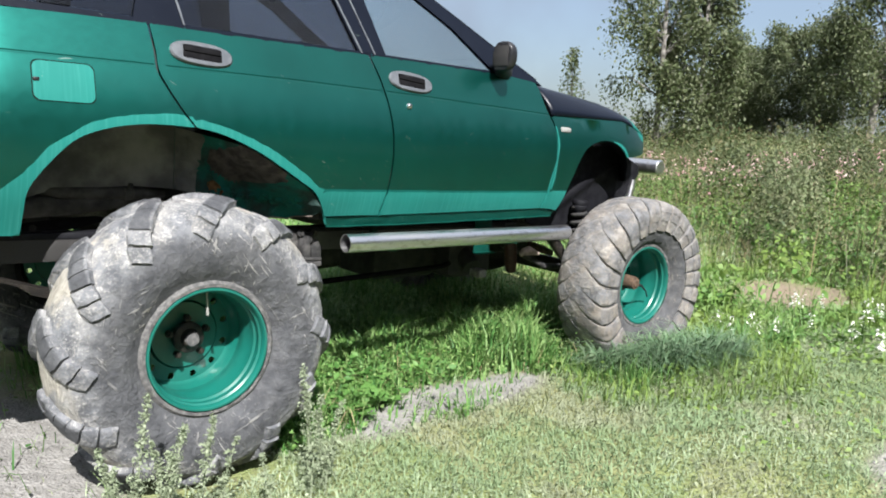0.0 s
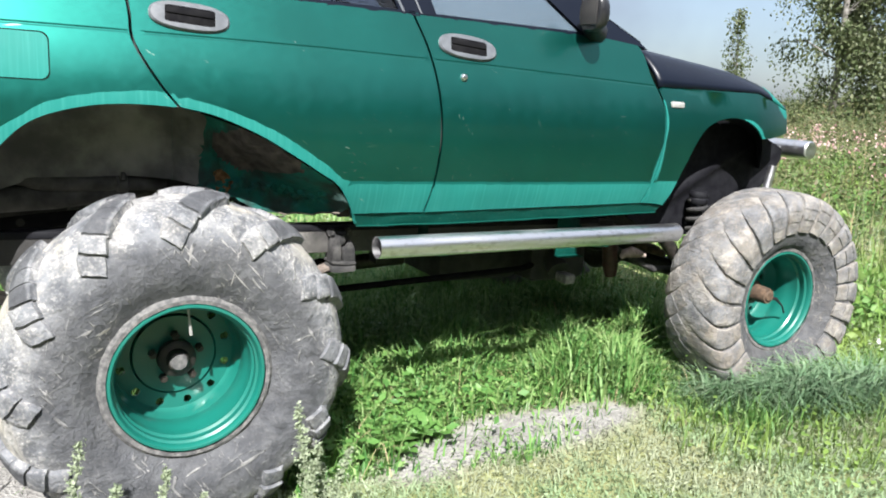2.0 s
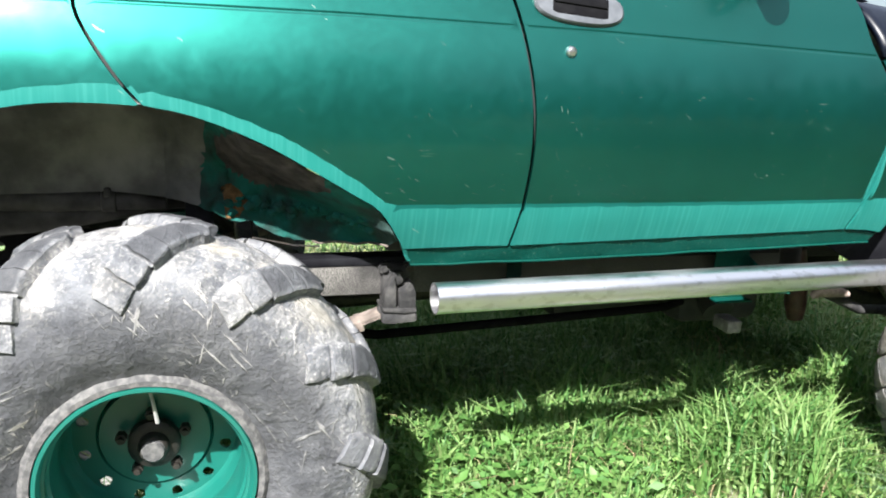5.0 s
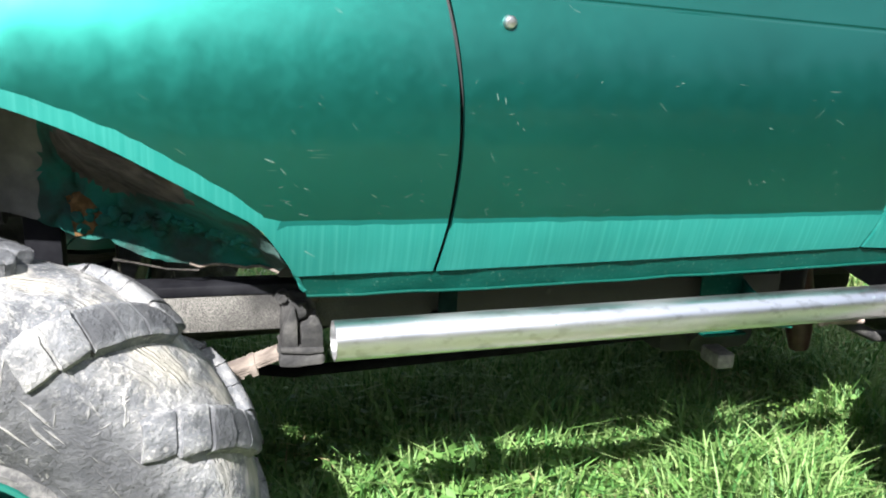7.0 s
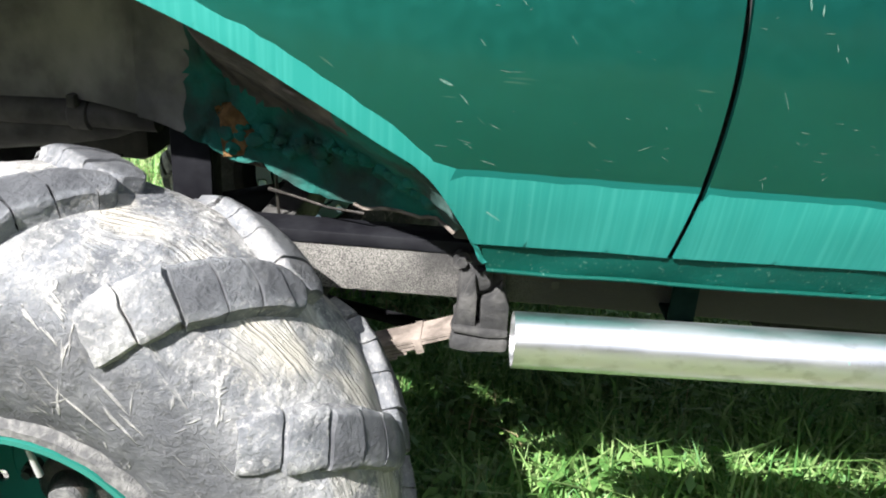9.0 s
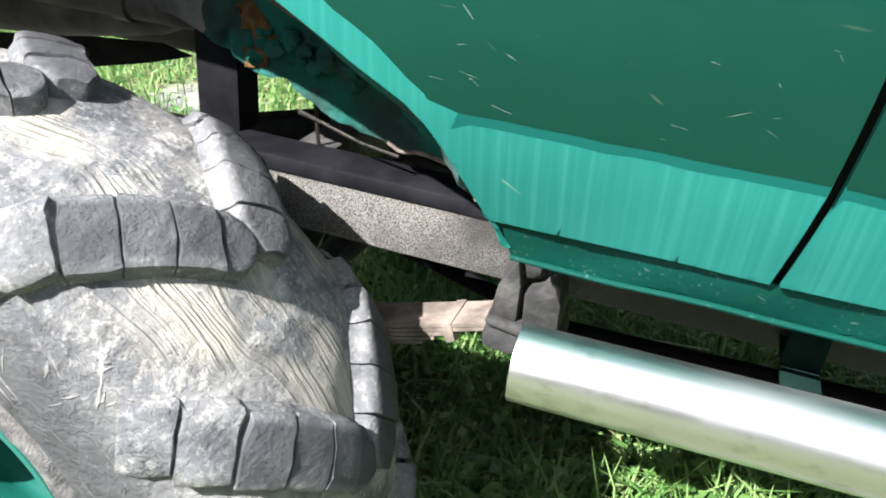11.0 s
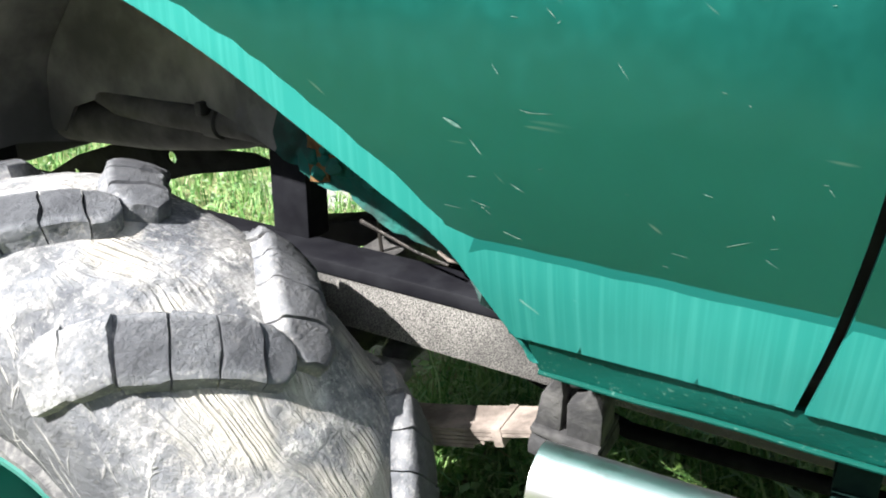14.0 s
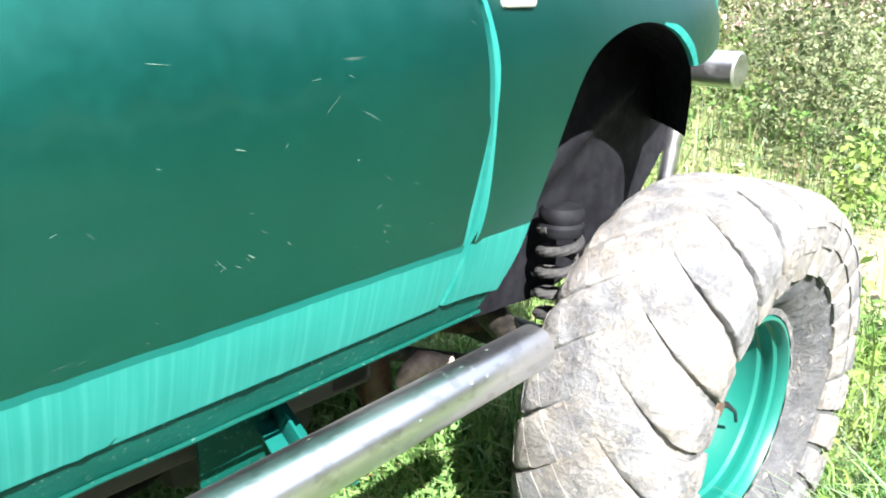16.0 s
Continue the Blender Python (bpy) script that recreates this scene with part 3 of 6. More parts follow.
def side_panels(mirror):
    tag = {"mirror": mirror}
    s = -1 if mirror else 1
    mats = [GREEN, TEAL, TEAL_EDGE, CAVITY]
    # rear quarter
    tail = [(-1.86, 0.98), (-1.88, 1.25), (-1.84, 1.50), (-1.78, BELT - 0.02)]
    out = [(-1.78, 0.868)] + tail + [(-1.35, BELT - 0.012)] + shift(cg, -G) + archc[k_c - 1::-1]
    quarter = sheet("rear_quarter_panel", out, side, mats, car, clipped(CREASES, -1.84, -0.95) + clipped([paint_band], -1.8, -0.835), [BAND], **tag)
    # rear door
    out = shift(cg, G) + archc[k_c + 1:] + [(-0.1, 0.929)] + shift(bg, -G)[::-1]
    r_door = sheet("rear_door", out, side, mats, car, clipped(CREASES, -0.93, -0.03) + clipped([paint_band], -0.81, -0.33) + [ended(STRIPE, -0.30, -0.003), ended(STRIPE_EDGE, -0.29, -0.003)], [BAND, LOW], EDGE, **tag)
    # front door
    out = shift(bg, G) + [(0.4, 0.938)] + shift(ag, -G - 0.0012)[::-1] + [(0.86, 1.560), (0.70, BELT - 0.004)]
    spill = curve([(0.9985, 1.21), (0.992, 1.18), (0.983, 1.145), (0.974, 1.11), (0.967, 1.08), (0.962, 1.042)], 0.006)
    f_door = sheet("front_door", out, side, mats, car, clipped(CREASES, -0.01, 0.955) + [ended(STRIPE, 0.0085, 0.960), ended(STRIPE_EDGE, 0.0085, 0.960)] + [spill[1:-1]], [LOW, spill + [(1.0, 1.03), (1.03, 1.15), (1.03, 1.21)]], EDGE, **tag)
    # front fender
    top = [(x, lerp(x, [(0.96, 1.406), (1.58, 1.412), (1.80, 1.355)])) for x in (1.84, 1.80, 1.7, 1.58, 1.4, 1.2, 1.0)]
    out = [(p[0] + G, p[1]) for p in ag if p[1] < 1.40] + [(1.02, 0.948)] + farch + [(1.66, 1.222), (1.80, 1.240), (1.845, 1.25)] + top
    tip_line = curve([(1.47, 1.301), (1.53, 1.293), (1.588, 1.261), (1.620, 1.222)], 0.01)
    tip = tip_line + [(1.66, 1.205), (1.60, 1.15), (1.50, 1.25)]
    nose_line = [(1.735, 1.395), (1.755, 1.350), (1.80, 1.318), (1.85, 1.312)]
    nose = nose_line + [(1.9, 1.30), (1.9, 1.45), (1.73, 1.45)]
    spill = curve([(0.998, 1.355), (1.008, 1.32), (1.0155, 1.28), (1.0145, 1.24), (1.0085, 1.20), (1.006, 1.16), (1.004, 1.12), (1.000, 1.08), (0.992, 1.045)], 0.006)
    spill_zone = spill + [(0.96, 1.045), (0.97, 1.355)]
    fender = sheet("front_fender", out, side, mats, car, clipped([STRIPE], 0.985, 1.10) + [tip_line[1:-1], nose_line[:-1], spill[1:-1]], [LOW, tip, nose, spill_zone], **tag)
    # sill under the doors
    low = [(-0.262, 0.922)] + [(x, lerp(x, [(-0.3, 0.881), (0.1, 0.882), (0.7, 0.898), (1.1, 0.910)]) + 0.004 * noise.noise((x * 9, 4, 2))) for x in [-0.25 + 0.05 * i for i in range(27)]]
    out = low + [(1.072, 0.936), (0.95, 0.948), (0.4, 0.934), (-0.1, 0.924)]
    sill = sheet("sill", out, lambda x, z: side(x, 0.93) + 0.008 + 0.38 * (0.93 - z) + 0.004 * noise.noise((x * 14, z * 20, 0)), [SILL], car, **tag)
    bm = bmesh.new()
    edge = [(x, side(x, 0.93) + 0.004 + 0.38 * (0.93 - z), z + 0.002) for x, z in low[1:]]
    tube(bm, [(x, 2 * MID - y if mirror else y, z) for x, y, z in edge], 0.003, 8)
    part("sill_hem", bm, SILL, sill)
    return quarter, r_door, f_door, fender


quarter, rear_door, front_door, fender = side_panels(False)
side_panels(True)


def oval_trim(name, x, z, w, h, tilt, parent):
    """A recessed flush handle: oval surround, dark pocket, grip bar."""
    y0 = side(x, z)
    lean = math.degrees(math.atan2(side(x, z + 0.04) - side(x, z - 0.04), 0.08))
    m = Matrix.Translation((x, y0, z)) @ Euler((radians(-lean), 0, 0)).to_matrix().to_4x4() @ Matrix.Rotation(radians(tilt), 4, "Y")
    bm = bmesh.new()
    rings = []
    for kx, kz, y in ((1.0, 1.0, 0.006), (1.0, 1.0, -0.004), (0.95, 0.9, -0.010), (0.80, 0.68, -0.011)):
        rings.append([bm.verts.new((kx * w / 2 * abs(math.cos(a)) ** 0.8 * (1 if math.cos(a) > 0 else -1), y, kz * h / 2 * abs(math.sin(a)) ** 0.8 * (1 if math.sin(a) > 0 else -1)))
                      for a in (2 * math.pi * k / 40 for k in range(40))])
    pocket = []
    for y, k in ((-0.011, 1.0), (0.020, 0.94)):
        pocket.append([bm.verts.new((k * (w * 0.31) * max(-1, min(1, 1.35 * math.cos(a))), y, k * (h * 0.29) * max(-1, min(1, 1.35 * math.sin(a)))))
                       for a in (2 * math.pi * q / 40 for q in range(40))])
    rings += pocket
    for a, b in zip(rings, rings[1:]):
        for k in range(40):
            bm.faces.new((a[k], a[(k + 1) % 40], b[(k + 1) % 40], b[k]))
    bm.faces.new(rings[-1])
    bm.transform(m)
    ob = part(name, bm, GREY, parent, "grey plastic flush handle with dark pocket")
    bm = bmesh.new()
    box(bm, (-w * 0.315, -0.0118, -h * 0.29), (w * 0.315, 0.002, h * 0.29), 0.004)
    bm.transform(m)
    part("pocket", bm, PITCH, ob)
    bm = bmesh.new()
    box(bm, (-w * 0.30, -0.0175, -h * 0.02), (w * 0.30, -0.004, h * 0.25), 0.005)
    bm.transform(m)
    part("grip", bm, PITCH, ob)
    return ob


oval_trim("door_handle", -0.781, 1.490, 0.222, 0.086, 3.5, rear_door)
oval_trim("door_handle", 0.124, 1.481, 0.222, 0.086, 5.0, front_door)
bm = bmesh.new()
lathe(bm, [(0.0005, -0.012), (0.008, -0.011), (0.0125, -0.006), (0.0135, 0.006)], 20, (0.096, side(0.096, 1.382), 1.382))
part("door_lock", bm, CHROME, front_door, "round chrome lock")
bm = bmesh.new()
box(bm, (1.028, side(1.06, 1.34) - 0.010, 1.329), (1.094, side(1.06, 1.34) + 0.01, 1.353), 0.006)
part("turn_signal", bm, LIGHTGREY, fender, "pale side repeater lens")


def flap():
    pts = []
    x0, x1, z0, z1, r = -1.318, -1.143, 1.297, 1.415, 0.022
    for cx, cz, a0 in ((x1 - r, z1 - r, 0), (x0 + r, z1 - r, 90), (x0 + r, z0 + r, 180), (x1 - r, z0 + r, 270)):
        pts += [(cx + r * math.cos(radians(a0 + k * 15)), cz + r * math.sin(radians(a0 + k * 15))) for k in range(7)]
    rim = [(x + 0.0035 * (1 if x > -1.23 else -1), z + 0.0035 * (1 if z > 1.356 else -1)) for x, z in pts]
    sheet("flap_seam", rim, lambda x, z: side(x, z) - 0.0015, [SEAM], quarter, grid=0.05, thick=0.004, lip=0.001)
    lid = sheet("fuel_flap", pts, lambda x, z: side(x, z) - 0.005, [TEAL], quarter, grid=0.03, thick=0.006, lip=0.002, label="teal fuel filler flap")
    bm = bmesh.new()
    box(bm, (-1.318, side(-1.31, 1.36) - 0.009, 1.352), (-1.300, side(-1.31, 1.36), 1.364), 0.003)
    part("finger_pull", bm, BLACK, lid)


flap()

def scrape(x, z, length, width, tilt, parent):
    """A bare scrape in the paint: a thin sliver lying on the panel."""
    c, s = math.cos(radians(tilt)), math.sin(radians(tilt))
    n, verts = 7, []
    for i in range(n):
        t = 2 * i / (n - 1) - 1
        w = 0.6 * width * (1 - t * t) ** 0.7 * (0.7 + 0.5 * noise.noise((x * 50 + i, z * 50, 1)))
        for sg in (-1, 1):
            px_, pz = x + c * t * length / 2 - s * sg * w / 2, z + s * t * length / 2 + c * sg * w / 2
            verts.append((px_, side(px_, pz) - 0.0008, pz))
    raw("scrape", verts, [(2 * i, 2 * i + 2, 2 * i + 3, 2 * i + 1) for i in range(n - 1)], SCRAPED, parent, "bare pale scrape in the paint")


SCRAPED = simple("scraped_primer", (0.02, 0.075, 0.06), (0.075, 0.140, 0.115), 0.7, scale=160, bump=0.3)
for x, z, ln, w, tilt, door in ((-0.318, 1.142, 0.040, 0.010, -22, "r"), (-0.296, 1.124, 0.034, 0.005, -48, "r"), (-0.258, 1.094, 0.030, 0.004, -25, "r"), (-0.262, 1.048, 0.040, 0.004, -14, "r"),
                                (-0.32, 1.065, 0.034, 0.0025, -3, "r"), (-0.30, 1.097, 0.018, 0.004, 8, "r"), (-0.12, 1.062, 0.03, 0.002, -8, "r"), (-0.24, 1.16, 0.05, 0.0015, 5, "r"),
                                (0.073, 1.256, 0.028, 0.007, -75, "f"), (0.088, 1.250, 0.026, 0.005, -85, "f"), (0.112, 1.212, 0.022, 0.003, -70, "f"), (0.125, 1.200, 0.016, 0.004, -55, "f"),
                                (0.07, 1.150, 0.05, 0.002, -65, "f"), (0.389, 1.134, 0.007, 0.006, 0, "f"), (0.64, 1.21, 0.025, 0.004, -15, "f"), (0.645, 1.105, 0.022, 0.005, -35, "f"),
                                (0.63, 1.098, 0.018, 0.003, -30, "f"), (0.69, 1.108, 0.018, 0.003, -40, "f"), (0.78, 1.18, 0.008, 0.006, 0, "f"), (0.40, 1.245, 0.05, 0.0025, -45, "f"), (0.46, 1.05, 0.04, 0.0015, 5, "f"),
                                (0.75, 1.24, 0.06, 0.0018, 40, "f"), (0.80, 1.225, 0.06, 0.0018, -28, "f"), (0.25, 1.08, 0.03, 0.0018, -5, "f"), (0.30, 1.23, 0.03, 0.0015, -10, "f")):
    scrape(x, z, ln * 0.5, w * 0.8, tilt, rear_door if door == "r" else front_door)
fleck = random.Random(12)
for k in range(90):
    x, z = fleck.uniform(-0.30, 0.90), 1.045 + 0.26 * fleck.random() ** 1.7
    x += 0.10 if abs(x - 0.003) < 0.02 else 0.0
    scrape(x, z, fleck.uniform(0.003, 0.012) * (2.0 if k % 9 == 0 else 1.0), fleck.uniform(0.0010, 0.0022), fleck.gauss(-12, 30), rear_door if x < 0 else front_door)

# glasshouse


def tumble(x, z):
    return 0.092 + (z - 1.575) * 0.42 + 0.05 * max(0.0, -x - 0.6) ** 2


def top_line(x):
    return lerp(x, [(-1.8, 1.90), (-1.2, 1.955), (-0.4, 1.975), (0.1, 1.955), (0.25, 1.90), (0.86, 1.575)])


def glasshouse(mirror):
    g = {"mirror": mirror, "grid": 0.09, "lip": 0.002}
    thin = {**g, "thick": 0.005}
    # glass
    sheet("side_window", [(-1.62, 1.60), (-1.0, 1.592), (-0.97, 1.66), (-0.93, 1.93), (-1.55, 1.90)], lambda x, z: tumble(x, z) + 0.008, [TINT], car, **thin)
    sheet("side_window", [(-0.828, 1.583), (-0.10, 1.578), (-0.245, 1.93), (-0.80, 1.93), (-0.845, 1.68)], lambda x, z: tumble(x, z) + 0.008, [TINT], car, **thin)
    sheet("side_window", [(0.020, 1.578), (0.60, 1.574), (0.655, 1.600), (0.43, 1.752), (0.19, 1.885), (0.10, 1.925), (-0.09, 1.925)], lambda x, z: tumble(x, z) + 0.008, [GLASS], car, **thin)
    # black pillars and frames round it
    for pts in ([(-1.80, 1.565), (-0.83, 1.572), (-0.826, 1.586), (-1.80, 1.60)],
                [(-0.826, 1.570), (0.70, 1.567), (0.66, 1.580), (-0.826, 1.586)],
                [(-1.0, 1.58), (-0.822, 1.58), (-0.842, 1.68), (-0.80, 1.95), (-0.95, 1.95), (-0.98, 1.66)],
                [(-0.112, 1.57), (0.024, 1.57), (-0.085, 1.94), (-0.255, 1.94)],
                [(0.64, 1.572), (0.90, 1.553), (0.945, 1.540), (0.90, 1.572), (0.46, 1.800), (0.20, 1.94), (0.08, 1.958), (0.08, 1.918), (0.185, 1.88), (0.42, 1.748)],
                [(-1.56, 1.885), (0.10, 1.92), (0.13, 1.965), (-1.56, 1.945)],
                [(-1.86, 1.57), (-1.60, 1.59), (-1.53, 1.92), (-1.70, 1.92)]):
        sheet("window_pillar", pts, tumble, [HOOD], car, **g, thick=0.03)
    for pts in ([(-0.106, 1.578), (-0.098, 1.578), (-0.243, 1.93), (-0.251, 1.93)], [(-0.040, 1.578), (-0.034, 1.578), (-0.168, 1.93), (-0.176, 1.93)],
                [(-0.832, 1.585), (-0.826, 1.585), (-0.846, 1.68), (-0.852, 1.68)]):
        sheet("bright_seal", pts, lambda x, z: tumble(x, z) - 0.004, [GREY], car, **thin)


glasshouse(False)
glasshouse(True)


def roof_point(u, v):
    x = -1.62 + 1.80 * u
    half = MID - 0.26
    y = MID + half * (2 * v - 1)
    return (x, y, top_line(x) + 0.045 * (1 - (2 * v - 1) ** 2) - (0.02 if v in (0, 1) else 0))


grid_surface("roof", roof_point, 24, 16, GREEN, car, thick=-0.02)


def screen_point(u, v):
    a, half = 1 - u, MID - 0.26 + 0.16 * u
    y = MID + half * (2 * v - 1)
    return (0.12 + 0.80 * u + 0.13 * (1 - (2 * v - 1) ** 2), y, 1.975 - 0.41 * u + 0.03 * (1 - (2 * v - 1) ** 2) * a)


grid_surface("windshield", screen_point, 10, 16, GLASS, car, thick=-0.005)


def tail_point(u, v):
    half = MID - 0.27 + 0.14 * u
    y = MID + half * (2 * v - 1)
    return (-1.64 - 0.18 * u - 0.06 * (1 - (2 * v - 1) ** 2), y, 1.92 - 0.36 * u)


grid_surface("rear_window", tail_point, 6, 12, TINT, car, thick=-0.005)


def tailgate_point(u, v):
    half = MID - 0.12
    y = MID + half * (2 * v - 1)
    return (-1.83 - 0.06 * math.sin(u * math.pi) - 0.03 * (1 - (2 * v - 1) ** 2), y, 1.56 - 0.70 * u)


grid_surface("tailgate", tailgate_point, 10, 14, GREEN, car, thick=-0.02)


def hood_point(u, v):
    e = abs(2 * v - 1)
    x0 = 0.915 + 0.058 * e ** 6
    x = x0 + (1.83 - x0) * u
    edge_z = lerp(x, [(0.9, 1.405), (1.58, 1.414), (1.83, 1.352)])
    full_z = lerp(x, [(0.9, 1.548), (1.1, 1.528), (1.5, 1.490), (1.72, 1.446), (1.83, 1.375)])
    inner = min(1.0, (1 - e) / 0.13) ** 0.6
    z = edge_z + (full_z - edge_z) * inner + 0.02 * (1 - e * e)
    y0 = side(x, edge_z) - 0.004
    return (x, MID + (1 if v > 0.5 else -1) * (MID - y0) * e, z)


def hood_mesh():
    us, es = [i / 24 for i in range(25)], [0, 0.2, 0.4, 0.6, 0.75, 0.85, 0.90, 0.93, 0.955, 0.975, 0.99, 1.0]
    vs = [0.5 - e / 2 for e in es[::-1]] + [0.5 + e / 2 for e in es[1:]]
    verts = [hood_point(u, v) for u in us for v in vs]
    n = len(vs)
    faces = [(i * n + j, (i + 1) * n + j, (i + 1) * n + j + 1, i * n + j + 1) for i in range(24) for j in range(n - 1)]
    index = [1 if us[i] > 0.80 and (j < 6 or j > n - 8) else 0 for i in range(24) for j in range(n - 1)]
    ob = raw("hood", verts, faces, [HOOD, TEAL], car, "black hood with teal corner", True, index)
    mod = ob.modifiers.new("thickness", "SOLIDIFY")
    mod.thickness = 0.015


hood_mesh()


def nose_point(u, v):
    y = MID + (MID - 0.14) * (2 * v - 1)
    return (1.835 + 0.07 * (1 - (2 * v - 1) ** 2), y, 1.372 - 0.14 * u)


grid_surface("grille_panel", nose_point, 4, 14, BLACK, car, thick=-0.02)

# door mirror
bm = bmesh.new()
bmesh.ops.create_uvsphere(bm, u_segments=20, v_segments=12, radius=1.0)
for v in bm.verts:
    c = v.co
    c.x = max(-0.35, c.x)
    v.co = Vector((0.590 + 0.050 * c.x, -0.010 + 0.062 * math.copysign(abs(c.y) ** 0.8, c.y), 1.640 + 0.066 * math.copysign(abs(c.z) ** 0.8, c.z)))
mirror_ob = part("door_mirror", bm, BLACK, car, "black door mirror")
bm = bmesh.new()
tube(bm, [(0.606, 0.005, 1.615), (0.640, 0.055, 1.595), (0.70, 0.105, 1.588)], [0.024, 0.034, 0.046], 12)
part("mirror_foot", bm, BLACK, mirror_ob)
bm = bmesh.new()
box(bm, (0.567, -0.055, 1.597), (0.571, 0.035, 1.684), 0.002)
part("mirror_glass", bm, CAVITY, mirror_ob, "dark mirror face")

# inner shell: floor, dark sheets put behind the gaps, cabin sides
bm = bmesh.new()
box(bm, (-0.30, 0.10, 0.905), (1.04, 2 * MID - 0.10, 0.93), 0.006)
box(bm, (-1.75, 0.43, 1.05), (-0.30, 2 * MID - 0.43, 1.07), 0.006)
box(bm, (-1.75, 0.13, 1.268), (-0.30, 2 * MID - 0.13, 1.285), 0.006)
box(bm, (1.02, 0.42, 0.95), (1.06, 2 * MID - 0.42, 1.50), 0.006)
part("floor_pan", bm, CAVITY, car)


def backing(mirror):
    # near-black sheet: the darkness in the door gaps is in its colour
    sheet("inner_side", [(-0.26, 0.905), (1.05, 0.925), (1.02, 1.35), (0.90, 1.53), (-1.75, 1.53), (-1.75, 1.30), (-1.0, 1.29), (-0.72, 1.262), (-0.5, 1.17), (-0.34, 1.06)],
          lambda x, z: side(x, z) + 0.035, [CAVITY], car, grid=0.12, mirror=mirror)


backing(False)
backing(True)
for x in (0.25, -0.75):
    for y in ((0.30, 0.72), (0.94, 1.36)) if x > 0 else ((0.46, 1.20),):
        bm = bmesh.new()
        lift = 0.0 if x > 0 else 0.30
        box(bm, (x - 0.45, y[0], 0.99 + lift), (x + 0.08, y[1], 1.18 + lift * 0.7), 0.04)
        seat = part("seat", bm, SEAT, car)
        bm = bmesh.new()
        box(bm, (x - 0.50, y[0], 1.05 + lift), (x - 0.36, y[1], 1.62), 0.05, (0, -12, 0))
        part("seat_back", bm, SEAT, seat)
bm = bmesh.new()
box(bm, (0.66, 0.14, 1.30), (1.0, 2 * MID - 0.14, 1.56), 0.05)
part("dashboard", bm, BLACK, car)


# wheel houses
def rear_house(mirror):
    prof = [(x, z + 0.004) for x, z in archc if x < -0.68]
    n, verts, faces = 6, [], []
    for i, (x, z) in enumerate(prof):
        for j in range(n + 1):
            t = j / n
            bulge = 0.03 * math.sin(t * math.pi)
            y = side(x, z) + 0.012 + (0.43 - side(x, z)) * t
            verts.append((x + 0.01 * noise.noise((x * 8, y * 8, 0)), 2 * MID - y if mirror else y, z + bulge - 0.02 * t * t + 0.012 * noise.noise((x * 7, y * 7, 2))))
    faces = [(i * (n + 1) + j, (i + 1) * (n + 1) + j, (i + 1) * (n + 1) + j + 1, i * (n + 1) + j + 1) for i in range(len(prof) - 1) for j in range(n)]
    if mirror:
        faces = [f[::-1] for f in faces]
    house = raw("rear_wheel_house", verts, faces, LINER, car)
    # its inner wall
    low = [(-1.42, 0.905), (-1.31, 0.915), (-1.272, 0.965), (-1.20, 0.990), (-1.02, 1.004), (-0.92, 1.012), (-0.86, 1.011), (-0.82, 1.009), (-0.785, 1.008)]
    wall = low + [(x, z) for x, z in archc[::-1] if -1.34 < x < -0.785] + [(-1.42, 1.0)]
    sheet("inner_wall", wall, lambda x, z: 0.335 - 0.085 * max(0.0, min(1.0, (x + 1.00) / 0.215)) ** 1.3 + 0.006 * noise.noise((x * 6, z * 6, 1)), [LINER], house, grid=0.03, mirror=mirror)
    return house


rear_house(False)
rear_house(True)


def arch_z(x):
    return lerp(x, archc[k_c - 12:])


